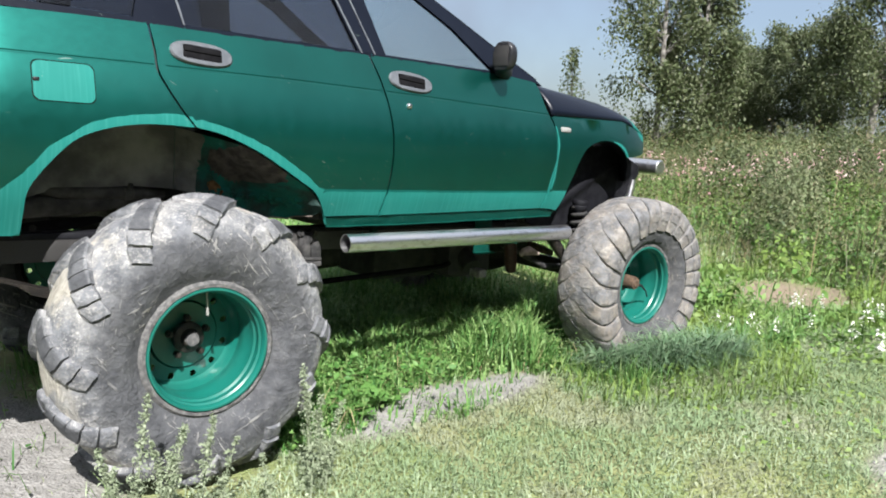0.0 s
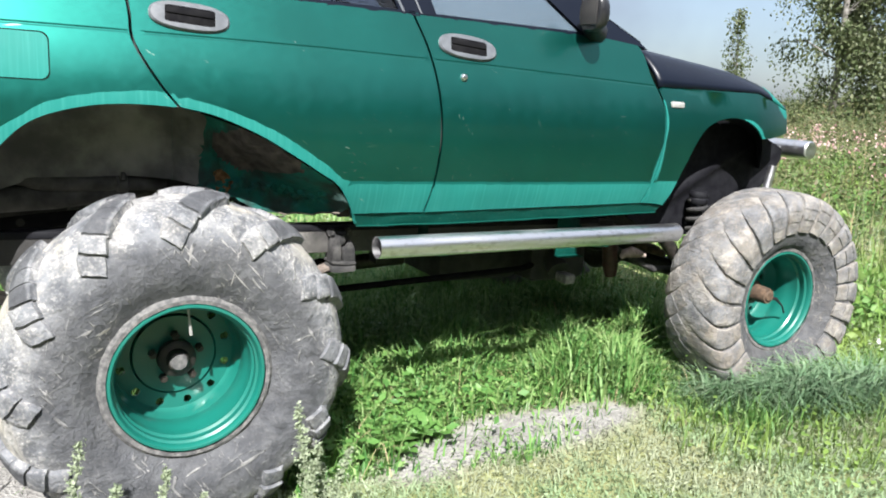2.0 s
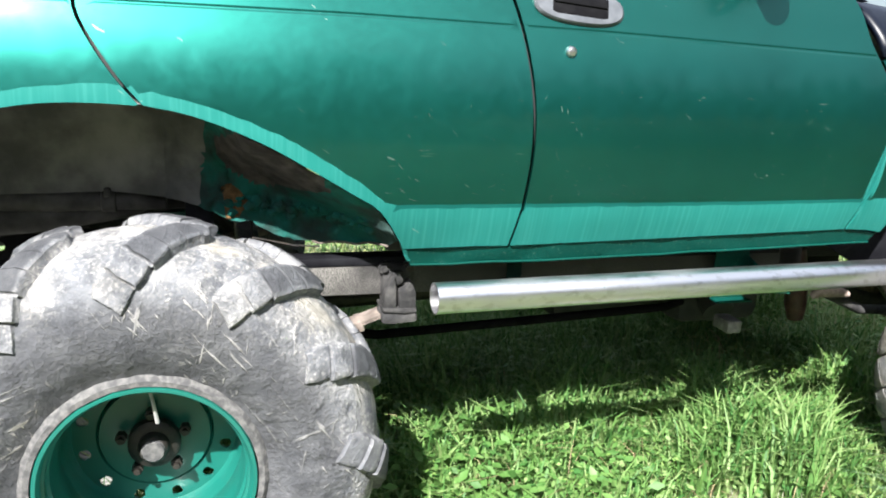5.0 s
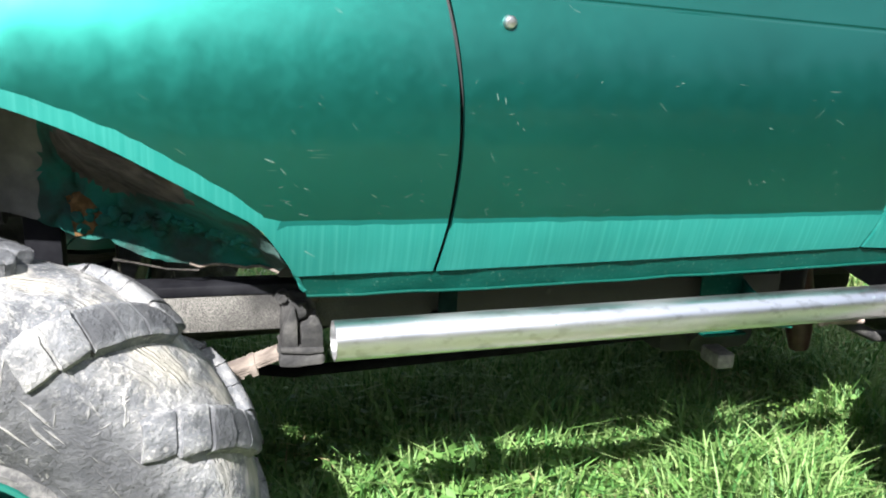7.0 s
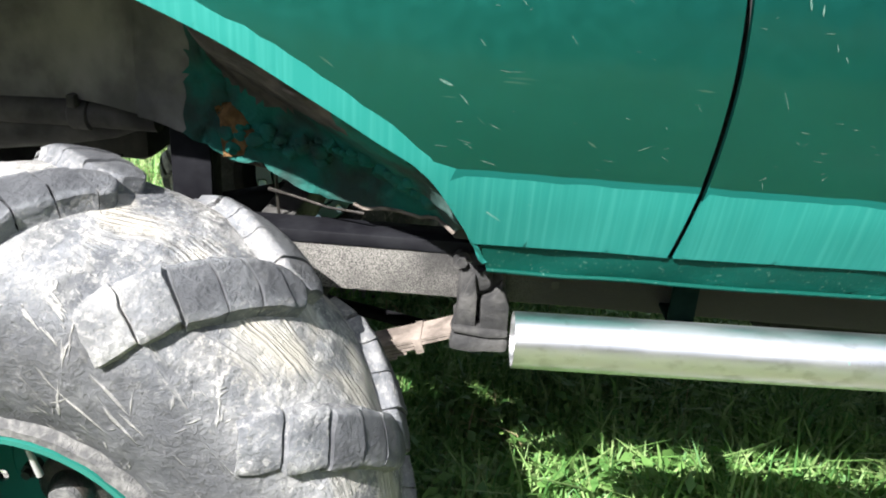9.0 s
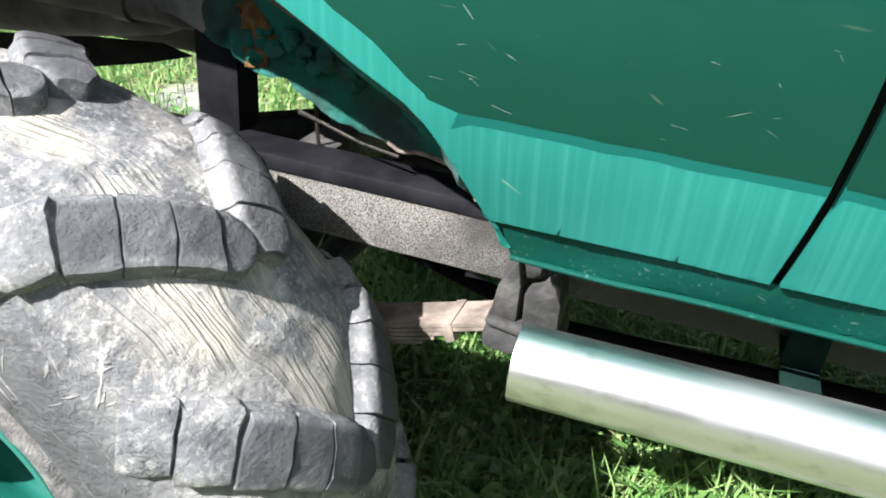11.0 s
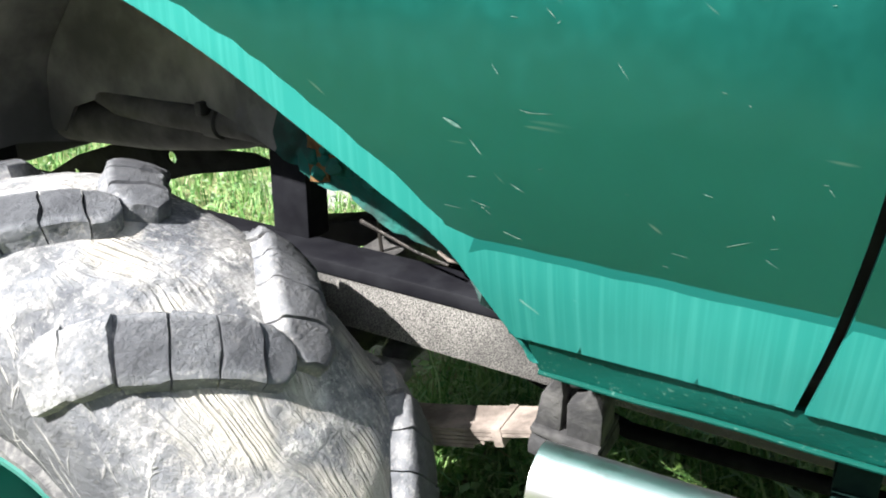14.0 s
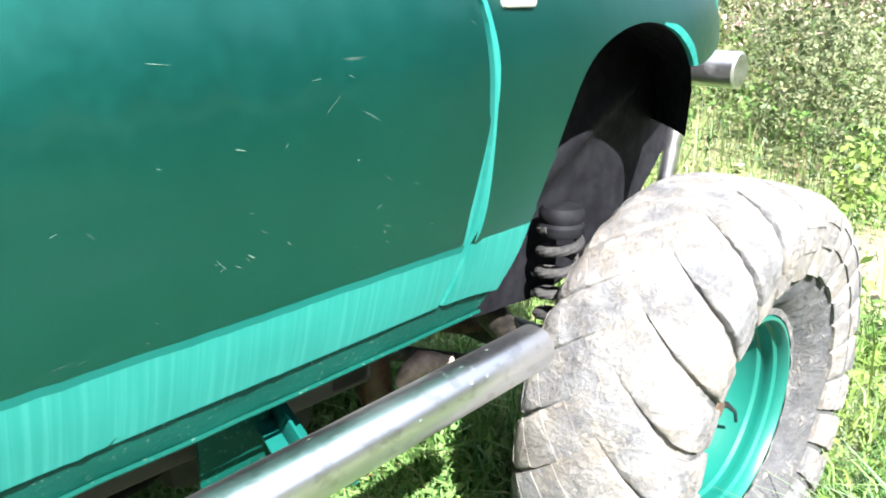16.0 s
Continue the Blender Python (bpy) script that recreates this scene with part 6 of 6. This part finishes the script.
def merged(parts):
    vs, fs, at = [], {}, 0
    for v, faces in parts:
        vs.append(v)
        for f in faces:
            fs.setdefault(f.shape[1], []).append(f + at)
        at += len(v)
    return np.concatenate(vs), [np.concatenate(f) for f in fs.values()]


def low_leaves(rng, x, y, up, size, flat=0.5):
    z = land(x, y)
    return leaflets(rng, np.stack([x, y, z + rng.uniform(up[0], up[1], len(x))], 1), size, flat)


rng = np.random.default_rng(5)


def edge_of_car(x, y):
    return y > -0.16 - 0.10 * np.sin(x * 5) - 0.25 * np.clip(x - 1.0, 0, 1)


# short olive turf on the open side
x, y = spread(rng, 120000, -1.4, 3.4, -3.0, 0.15, lambda x, y: (y < 0.06 + 0.1 * np.sin(x * 7)) & (x > -1.25 + 0.3 * np.sin(y * 4)))
turf_a = low_leaves(rng, x, y, (0.0, 0.034), (0.007, 0.016), 0.5)
x, y = spread(rng, 125000, -1.3, 3.4, -3.0, 0.1)
turf_b = blades(rng, x, y, (0.025, 0.075), (0.0025, 0.0055), (0.5, 1.7))
v, f = merged([turf_a, turf_b])
stuff("short_turf", v, f, OLIVE, "short sun-bleached olive turf of creeping weeds", "turf")
# the same turf, coarser, all around
x, y = spread(rng, 105000, -9.0, 6.0, -9.0, 9.0, lambda x, y: ~((x > -1.3) & (x < 3.4) & (y > -2.9) & (y < 1.8)), 2.0)
far_a = low_leaves(rng, x, y, (0.0, 0.05), (0.02, 0.055), 0.5)
x, y = spread(rng, 40000, -9.0, 6.0, -9.0, 9.0, lambda x, y: ~((x > -1.3) & (x < 3.4) & (y > -2.9) & (y < 1.8)), 2.0)
far_b = blades(rng, x, y, (0.03, 0.12), (0.004, 0.009), (0.3, 1.2))
v, f = merged([far_a, far_b])
stuff("rough_turf", v, f, OLIVE, "rough olive turf around the car", "turf")
# lush grass beside and beneath the car
def beside(x, y):
    return edge_of_car(x, y) & ((x > -0.48) | (y > 0.2))


def clump(x, y):
    return np.array([0.45 + 0.72 * min(1.0, max(0.0, noise.noise((a * 2.6, c * 2.6, 6)) + 0.35)) for a, c in zip(x, y)])


x, y = spread(rng, 66000, -0.75, 1.75, -0.20, 2.0, beside, 0.3)
near = np.clip((y + 0.20) / 0.30, 0.5, 1.0)
g1 = blades(rng, x, y, (0.10, 0.37), (0.0036, 0.0115), (0.15, 0.95), clump(x, y) * near)
x, y = spread(rng, 26000, -0.75, 1.7, -0.22, 1.7, beside, 0.3)
tall = clump(x, y) * np.clip((y + 0.15) / 0.35, 0.3, 1.0)
g2 = leaflets(rng, np.stack([x, y, land(x, y) + rng.random(len(x)) * 0.17 * tall], 1), (0.014, 0.042), 0.4)
v, f = merged([g1, g2])
stuff("lush_grass", v, f, LUSH, "lush green grass and clover growing beneath the car", "grass")
x, y = spread(rng, 2600, -0.6, 1.75, -0.2, 1.6, beside, 0.3)
v, f = merged([blades(rng, x, y, (0.06, 0.22), (0.002, 0.005), (0.4, 1.6))])
stuff("dead_blades", v, f, STRAW, "dead straw-coloured blades in the green grass", "straw")
# leafy weeds in the shade beside the rear wheel
x, y = spread(rng, 2800, -0.45, 0.35, 0.02, 0.75, beside, 0.2)
v, f = leaflets(rng, np.stack([x, y, land(x, y) + 0.03 + rng.random(len(x)) * 0.16 * clump(x, y)], 1), (0.022, 0.055), 0.35)
stuff("leafy_weeds", v, f, BROAD, "dense leafy green weeds beside the rear wheel", "weeds")
# yellow-green bedstraw in small cushions among the blades
cs = []
for k in range(90):
    cx, cy = rng.uniform(-0.45, 1.75), rng.uniform(-0.22, 1.3)
    if not (edge_of_car(np.array([cx]), np.array([cy]))[0] and rng.random() > bare(cx, cy)):
        continue
    hz, rad = height(cx, cy), rng.uniform(0.025, 0.075)
    for _ in range(int(1100 * rad)):
        cs.append((cx + rng.normal(0, rad), cy + rng.normal(0, rad), hz + rng.uniform(0.02, 0.16)))
v, f = leaflets(rng, np.array(cs), (0.007, 0.018), 0.7)
stuff("bedstraw", v, f, YELLOWISH, "bright yellow-green small-leaved weeds in the grass", "weeds")
# behind and around
x, y = spread(rng, 30000, -4.5, 3.5, 1.9, 8.0)
g1 = blades(rng, x, y, (0.10, 0.28), (0.005, 0.010), (0.2, 1.0))
x, y = spread(rng, 16000, -4.0, -1.15, 0.2, 3.0)
g2 = blades(rng, x, y, (0.06, 0.20), (0.003, 0.008), (0.2, 1.0))
x, y = spread(rng, 22000, -3.5, 2.5, 0.6, 5.0)
g3 = low_leaves(rng, x, y, (0.0, 0.10), (0.02, 0.045), 0.4)
v, f = merged([g1, g2, g3])
stuff("rear_grass", v, f, LUSH, "bright green grass behind the car", "grass")
# tufts that hide the foot of the front wheel
x, y = spread(rng, 5200, 1.22, 2.05, -0.42, -0.14, None, 0.15)
tuft_a = blades(rng, x, y, (0.10, 0.27), (0.003, 0.008), (0.15, 0.9), clump(x, y))
x, y = spread(rng, 900, 1.9, 2.35, -0.62, -0.30, None, 0.12)
tuft_b = blades(rng, x, y, (0.10, 0.26), (0.003, 0.007), (0.3, 1.3))
v, f = merged([tuft_a, tuft_b])
stuff("wheel_tuft", v, f, LUSH, "tall green grass standing against the front wheel", "grass")
# taller grass ahead of the front wheel
x, y = spread(rng, 26000, 1.15, 4.2, -1.5, 1.4, lambda x, y: y > -0.85 + 0.25 * np.sin(x * 3))
g1 = blades(rng, x, y, (0.05, 0.19), (0.003, 0.007), (0.2, 1.1))
x, y = spread(rng, 16000, 1.2, 4.5, -1.4, 2.0)
g2 = low_leaves(rng, x, y, (0.0, 0.10), (0.014, 0.036), 0.4)
v, f = merged([g1, g2])
stuff("front_grass", v, f, FRESH, "tufted green grass ahead of the front wheel", "grass")
# rough meadow climbing away
def bushy(a, c):
    return noise.noise((a * 0.45, c * 0.45, 2)) + 0.5 * noise.noise((a * 1.3, c * 1.3, 4))


def meadow(name, n_leaf, n_blade, area, leaf, tall, mat, label, lo, hi):
    x, y = spread(rng, n_leaf, *area)
    hump = np.array([bushy(a, c) for a, c in zip(x, y)])
    ok = (hump > lo) & (hump < hi)
    x, y, hump = x[ok], y[ok], np.clip(hump[ok] * 1.5 + 0.45, 0.10, 1.5)
    g2 = leaflets(rng, np.stack([x, y, land(x, y) + rng.random(len(x)) ** 0.7 * hump * tall], 1), leaf, 0.8)
    x, y = spread(rng, n_blade, *area)
    g1 = blades(rng, x, y, (0.2 * tall, 1.1 * tall), (leaf[0] * 0.12, leaf[0] * 0.3), (0.15, 0.8))
    v, f = merged([g1, g2])
    return stuff(name, v, f, mat, label, "meadow")


meadow("green_meadow", 120000, 16000, (2.6, 11.0, -6.0, 9.0), (0.03, 0.085), 0.42, FRESH, "green broad-leaved meadow weeds", -0.9, 0.25)
meadow("brown_meadow", 150000, 20000, (4.0, 16.0, -7.0, 12.0), (0.022, 0.055), 0.85, MEADOW, "rough meadow weeds, browning at the tops", -0.1, 2.0)
meadow("far_meadow", 130000, 12000, (14.0, 48.0, -22.0, 36.0), (0.06, 0.15), 0.75, MEADOW, "distant tall weeds and scrub below the trees", -2, 2)
x, y = spread(rng, 1000, 3.5, 16.0, -5.0, 10.0)
v, f = merged([blades(rng, x, y, (0.35, 0.95), (0.005, 0.010), (0.05, 0.4))])
stuff("dry_stalks", v, f, STRAW, "dry straw-coloured stalks in the meadow", "straw")


# feathery grey-green plumes standing above the meadow
cs = []
for k in range(46):
    cx, cy, hgt = rng.uniform(4.5, 13.0), rng.uniform(-4.5, 4.5), rng.uniform(0.7, 1.35)
    hz = height(cx, cy)
    for q in range(5):
        lx, ly = rng.normal(0, 0.16, 2)
        for _ in range(170):
            u = rng.uniform(0.15, 1.0)
            wide = 0.075 * (1.15 - u)
            cs.append((cx + lx * u + rng.normal(0, wide), cy + ly * u + rng.normal(0, wide), hz + hgt * u * (0.75 + 0.05 * q)))
v, f = leaflets(rng, np.array(cs), (0.02, 0.05), 1.2)
stuff("meadow_plumes", v, f, SAGE_FAR, "tall feathery grey-green weeds in the meadow", "weeds")


# dark low bushes on the bank
cs = []
for k in range(16):
    cx, cy, rad, tall = rng.uniform(6.5, 14.0), rng.uniform(-3.0, 3.5), rng.uniform(0.35, 0.8), rng.uniform(0.6, 1.1)
    hz = height(cx, cy)
    for _ in range(int(1500 * rad)):
        u = rng.random() ** 0.6
        wide = rad * (1.05 - 0.7 * u) * rng.random() ** 0.4
        a = rng.uniform(0, 2 * np.pi)
        cs.append((cx + wide * math.cos(a), cy + wide * math.sin(a), hz + tall * u * rng.uniform(0.85, 1.1)))
v, f = leaflets(rng, np.array(cs), (0.03, 0.075), 0.9)
stuff("low_bushes", v, f, BIRCH, "dark green low bushes among the meadow weeds", "bushes")


def blossom(name, spots, count, size, mat, label):
    """Loose heads of small petals on top of the weeds."""
    cs = []
    for cx, cy, h, r in spots:
        z = height(cx, cy)
        for _ in range(count):
            cs.append((cx + rng.normal(0, r), cy + rng.normal(0, r), z + h * rng.uniform(0.65, 1.05)))
    v, f = leaflets(rng, np.array(cs), size, 1.0)
    return stuff(name, v, f, mat, label, "flowers")


spots = [(5.5 + 3.5 * rng.random(), 1.2 + 3.5 * rng.random(), 0.75, 0.05) for _ in range(42)]
blossom("pink_flowers", spots, 26, (0.02, 0.05), PINK, "faded pink flower spikes among the weeds")
spots = [(1.9 + 1.3 * rng.random(), -1.25 + 0.9 * rng.random(), 0.22, 0.012) for _ in range(26)] + [(7 + 4 * rng.random(), -2 + 3 * rng.random(), 0.5, 0.04) for _ in range(16)]
blossom("white_flowers", spots, 14, (0.012, 0.026), WHITE, "small white flower heads in the grass")


# arching grey-green tussocks at the foot of the front wheel
own = np.random.default_rng(77)
x, y, size = [], [], []
for cx, cy, rad, tall, count in ((1.42, -0.28, 0.11, 0.85, 560), (1.55, -0.40, 0.13, 1.0, 820), (1.72, -0.46, 0.13, 1.0, 760), (1.88, -0.50, 0.10, 0.85, 460), (1.28, -0.18, 0.09, 0.75, 320)):
    x.append(cx + own.normal(0, rad * 0.6, count))
    y.append(cy + own.normal(0, rad * 0.45, count))
    size.append(np.full(count, tall))
x, y = np.concatenate(x), np.concatenate(y)
v, f = merged([blades(own, x, y, (0.15, 0.32), (0.004, 0.009), (0.6, 1.6), np.concatenate(size))])
stuff("grey_tussocks", v, f, TUSSOCK, "arching grey-green grass tussocks by the front tyre", "grass")


def weed(at, tall, lean, seed):
    """A wormwood stalk with feathery clusters."""
    r = np.random.default_rng(seed)
    root = Vector((at[0], at[1], height(*at)))
    thing = empty("wormwood", root)
    tagged(thing, "feathery grey-green weed stalk growing by the rear tyre", "weed", "weeds by the tyre")
    bm = bmesh.new()
    pts = [(lean[0] * t * t * tall, lean[1] * t * t * tall, tall * t - 0.01) for t in (0, 0.35, 0.7, 1.0)]
    tube(bm, pts, [0.004, 0.0032, 0.0022, 0.001], 6)
    part("stem", bm, SAGE, thing)
    cs = []
    for k in range(int(80 * tall / 0.3)):
        t = r.uniform(0.08, 1.0)
        p = np.array([lean[0] * t * t * tall, lean[1] * t * t * tall, tall * t])
        reach = 0.045 * (1.2 - t)
        d = r.normal(size=3)
        d[2] = abs(d[2]) * 0.6
        d /= np.linalg.norm(d)
        for q in range(9):
            cs.append(p + d * reach * q / 8 + r.normal(0, 0.004, 3))
    v, f = leaflets(r, np.array(cs), (0.006, 0.015), 1.0)
    me = stuff("leaves", v, f, SAGE, "", "")
    me.parent = thing


for k, (wx, wy, wt_, lx) in enumerate([(-1.17, -0.46, 0.50, 0.1), (-1.08, -0.50, 0.36, -0.15), (-0.98, -0.48, 0.40, 0.12), (-0.90, -0.44, 0.30, 0.2), (-0.54, -0.38, 0.46, -0.08), (-0.50, -0.42, 0.32, 0.20), (-1.25, -0.55, 0.33, 0.0), (-0.76, -0.50, 0.24, -0.1), (-1.13, -0.56, 0.42, 0.18), (-1.03, -0.44, 0.30, -0.1), (-0.57, -0.44, 0.36, 0.1), (-0.47, -0.36, 0.27, -0.12), (-1.21, -0.50, 0.38, -0.2)]):
    weed((wx, wy), wt_, (lx, 0.05), 20 + k)


def rosette(at, size, count, seed, mat=BROAD):
    r = random.Random(seed)
    root = (at[0], at[1], height(*at))
    thing = empty("broadleaf_plant", root)
    tagged(thing, "bright green broad-leaved plant in the grass", "plant", "broad-leaved plants")
    for k in range(count):
        a, up, ln = 2 * math.pi * k / count + r.uniform(-0.4, 0.4), r.uniform(0.5, 1.1), size * r.uniform(0.7, 1.1)
        verts, faces = [], []
        for i in range(7):
            t = i / 6
            w = ln * 0.30 * math.sin(math.pi * min(1, 0.12 + 0.88 * t)) ** 0.8 if i < 6 else 0.002
            rad, z = ln * t * math.cos(up * (1 - 0.5 * t)), ln * t * math.sin(up * (1 - 0.5 * t)) + 0.01
            for s in (-1, 0, 1):
                verts.append((rad * math.cos(a) - s * w * math.sin(a), rad * math.sin(a) + s * w * math.cos(a), z + 0.12 * w * abs(s)))
        faces = [(i * 3 + j, (i + 1) * 3 + j, (i + 1) * 3 + j + 1, i * 3 + j + 1) for i in range(6) for j in range(2)]
        raw("leaf", verts, faces, mat, thing)


for k, (px_, py_, sz, n) in enumerate([(0.03, 0.08, 0.14, 5), (0.10, 0.05, 0.11, 5), (0.62, 0.42, 0.12, 6), (-0.22, 0.35, 0.13, 6), (0.0, 0.55, 0.12, 6), (2.4, -0.55, 0.16, 6), (3.0, 0.2, 0.2, 7), (3.4, -0.7, 0.2, 7),
                                        (-0.33, 0.12, 0.11, 6), (-0.26, 0.22, 0.10, 6), (-0.16, 0.14, 0.12, 7), (-0.10, 0.28, 0.10, 6), (-0.38, 0.30, 0.10, 6), (0.06, 0.20, 0.10, 6), (-0.30, 0.42, 0.11, 6), (-0.05, 0.02, 0.09, 5), (0.22, 0.30, 0.10, 6), (-0.42, 0.05, 0.09, 6), (0.40, 0.24, 0.09, 6), (-0.18, 0.45, 0.12, 7), (0.85, 0.20, 0.10, 6), (1.05, 0.05, 0.12, 6)]):
    rosette((px_, py_), sz, n, 40 + k)


# loose stones on the bare ground
def stones(n):
    vs, fs, at = [], [], 0
    cube = np.array([[-1, -1, -1], [1, -1, -1], [1, 1, -1], [-1, 1, -1], [-1, -1, 1], [1, -1, 1], [1, 1, 1], [-1, 1, 1]], float) * 0.6
    quad = np.array([[0, 3, 2, 1], [4, 5, 6, 7], [0, 1, 5, 4], [1, 2, 6, 5], [2, 3, 7, 6], [3, 0, 4, 7]])
    x, y = rng.uniform(-2.3, 1.6, n), rng.uniform(-1.9, 1.6, n)
    for a, c in zip(x, y):
        if rng.random() > bare(a, c):
            continue
        s = rng.uniform(0.002, 0.0075) * rng.uniform(0.5, 1.2, 3)
        p = cube * s + rng.normal(0, 0.0015, (8, 3))
        vs.append(p + np.array([a, c, height(a, c) + 0.002]))
        fs.append(quad + at)
        at += 8
    return stuff("gravel", np.concatenate(vs), [np.concatenate(fs)], STONE, "pale grey gravel and grit on bare ground", "gravel")


STONE = simple("pale_stone", (0.155, 0.150, 0.143), (0.265, 0.258, 0.247), 0.9, scale=30, bump=0.3)
stones(9000)


# ---- trees ----
BARK = simple("birch_bark", (0.22, 0.21, 0.195), (0.07, 0.062, 0.055), 0.9, scale=5, bump=0.3)


def tree(at, tall, spread_r, leaf, count, seed, label):
    r = np.random.default_rng(seed)
    root = (at[0], at[1], height(*at) - 0.2)
    thing = empty("birch_tree", root)
    tagged(thing, label, "tree", "birch trees")
    bm = bmesh.new()
    bend = [(0.15 * math.sin(t * 3 + seed) * t * 2, 0.15 * math.cos(t * 2.3 + seed) * t * 2, tall * t) for t in [i / 8 for i in range(9)]]
    tube(bm, bend, [0.02 * tall * (1 - 0.85 * i / 8) * 0.7 for i in range(9)], 10)
    part("trunk", bm, BARK, thing)
    centres, bm = [], bmesh.new()
    for k in range(40):
        t = r.uniform(0.06, 0.98)
        i = min(7, int(t * 8))
        p = Vector(bend[i]).lerp(Vector(bend[i + 1]), t * 8 - i)
        a = r.uniform(0, 2 * np.pi)
        reach = spread_r * (0.35 + 0.75 * math.sin(math.pi * min(1, 0.15 + 0.80 * t))) * r.uniform(0.55, 1.1)
        lift = r.uniform(0.3, 0.8) * reach
        mid = p + Vector((math.cos(a) * reach * 0.55, math.sin(a) * reach * 0.55, lift))
        end = p + Vector((math.cos(a) * reach, math.sin(a) * reach, lift * 0.9))
        tube(bm, [p, mid, end], [0.035 * (1.1 - t) * tall / 8, 0.02 * (1.1 - t) * tall / 8, 0.006], 6)
        for q in range(int(count / 40)):
            s = r.uniform(0.3, 1.05)
            c = p.lerp(mid, s * 2) if s < 0.5 else mid.lerp(end, s * 2 - 1)
            drop = r.exponential(0.45) * (0.4 + s)
            g = r.normal(0, 0.20 * spread_r / 2, 3)
            centres.append((c.x + g[0], c.y + g[1], max(0.3, c.z + g[2] - drop)))
    part("branchwork", bm, BARK, thing)
    v, f = leaflets(r, np.array(centres), leaf, 1.6)
    crown = stuff("crown", v, f, BIRCH, "", "")
    crown.parent = thing


def from_start(dx, dy, dist):
    return (-1.92 + dx * dist, -2.62 + dy * dist)


for k, (dx, dy, dist, tall, wide) in enumerate([(0.815, 0.575, 30, 9.5, 1.8), (0.842, 0.535, 31, 8.5, 1.5), (0.885, 0.465, 44, 5.6, 2.0), (0.905, 0.425, 42, 6.0, 2.0), (0.928, 0.375, 34, 10.0, 2.2),
                                                (0.945, 0.325, 36, 11, 2.6), (0.868, 0.495, 46, 4.8, 1.8), (0.915, 0.40, 50, 6.5, 2.4), (0.96, 0.27, 38, 10, 2.6), (0.862, 0.505, 40, 3.8, 1.6)]):
    tree(from_start(dx, dy, dist), tall, wide, (0.09, 0.18), 21000, 60 + k, "tall birch with drooping branches and dense dark green leaves")
tree(from_start(0.752, 0.660, 30), 4.1, 0.6, (0.07, 0.15), 2200, 90, "thin young birch sapling at the meadow's edge")
for k in range(27):
    a = radians(212 + 4.6 * k)
    reach = 27.0 + 1.6 * math.sin(k * 2.1)
    tree((reach * math.cos(a), reach * math.sin(a)), 7.4 + 1.6 * math.sin(k * 1.7 + 1), 2.2, (0.30, 0.60), 3000, 300 + k, "birch in the distant tree line on the filming side")
# three near birches, out of view, added to darken what the doors reflect
for x, y, tall in ((-1.8, -13.0, 7.0), (0.4, -12.4, 8.0), (2.2, -13.2, 8.5)):
    tree((x, y), tall, 2.0, (0.18, 0.36), 6500, int(100 + x * 10), "unseen birch added to darken the reflection in the doors")
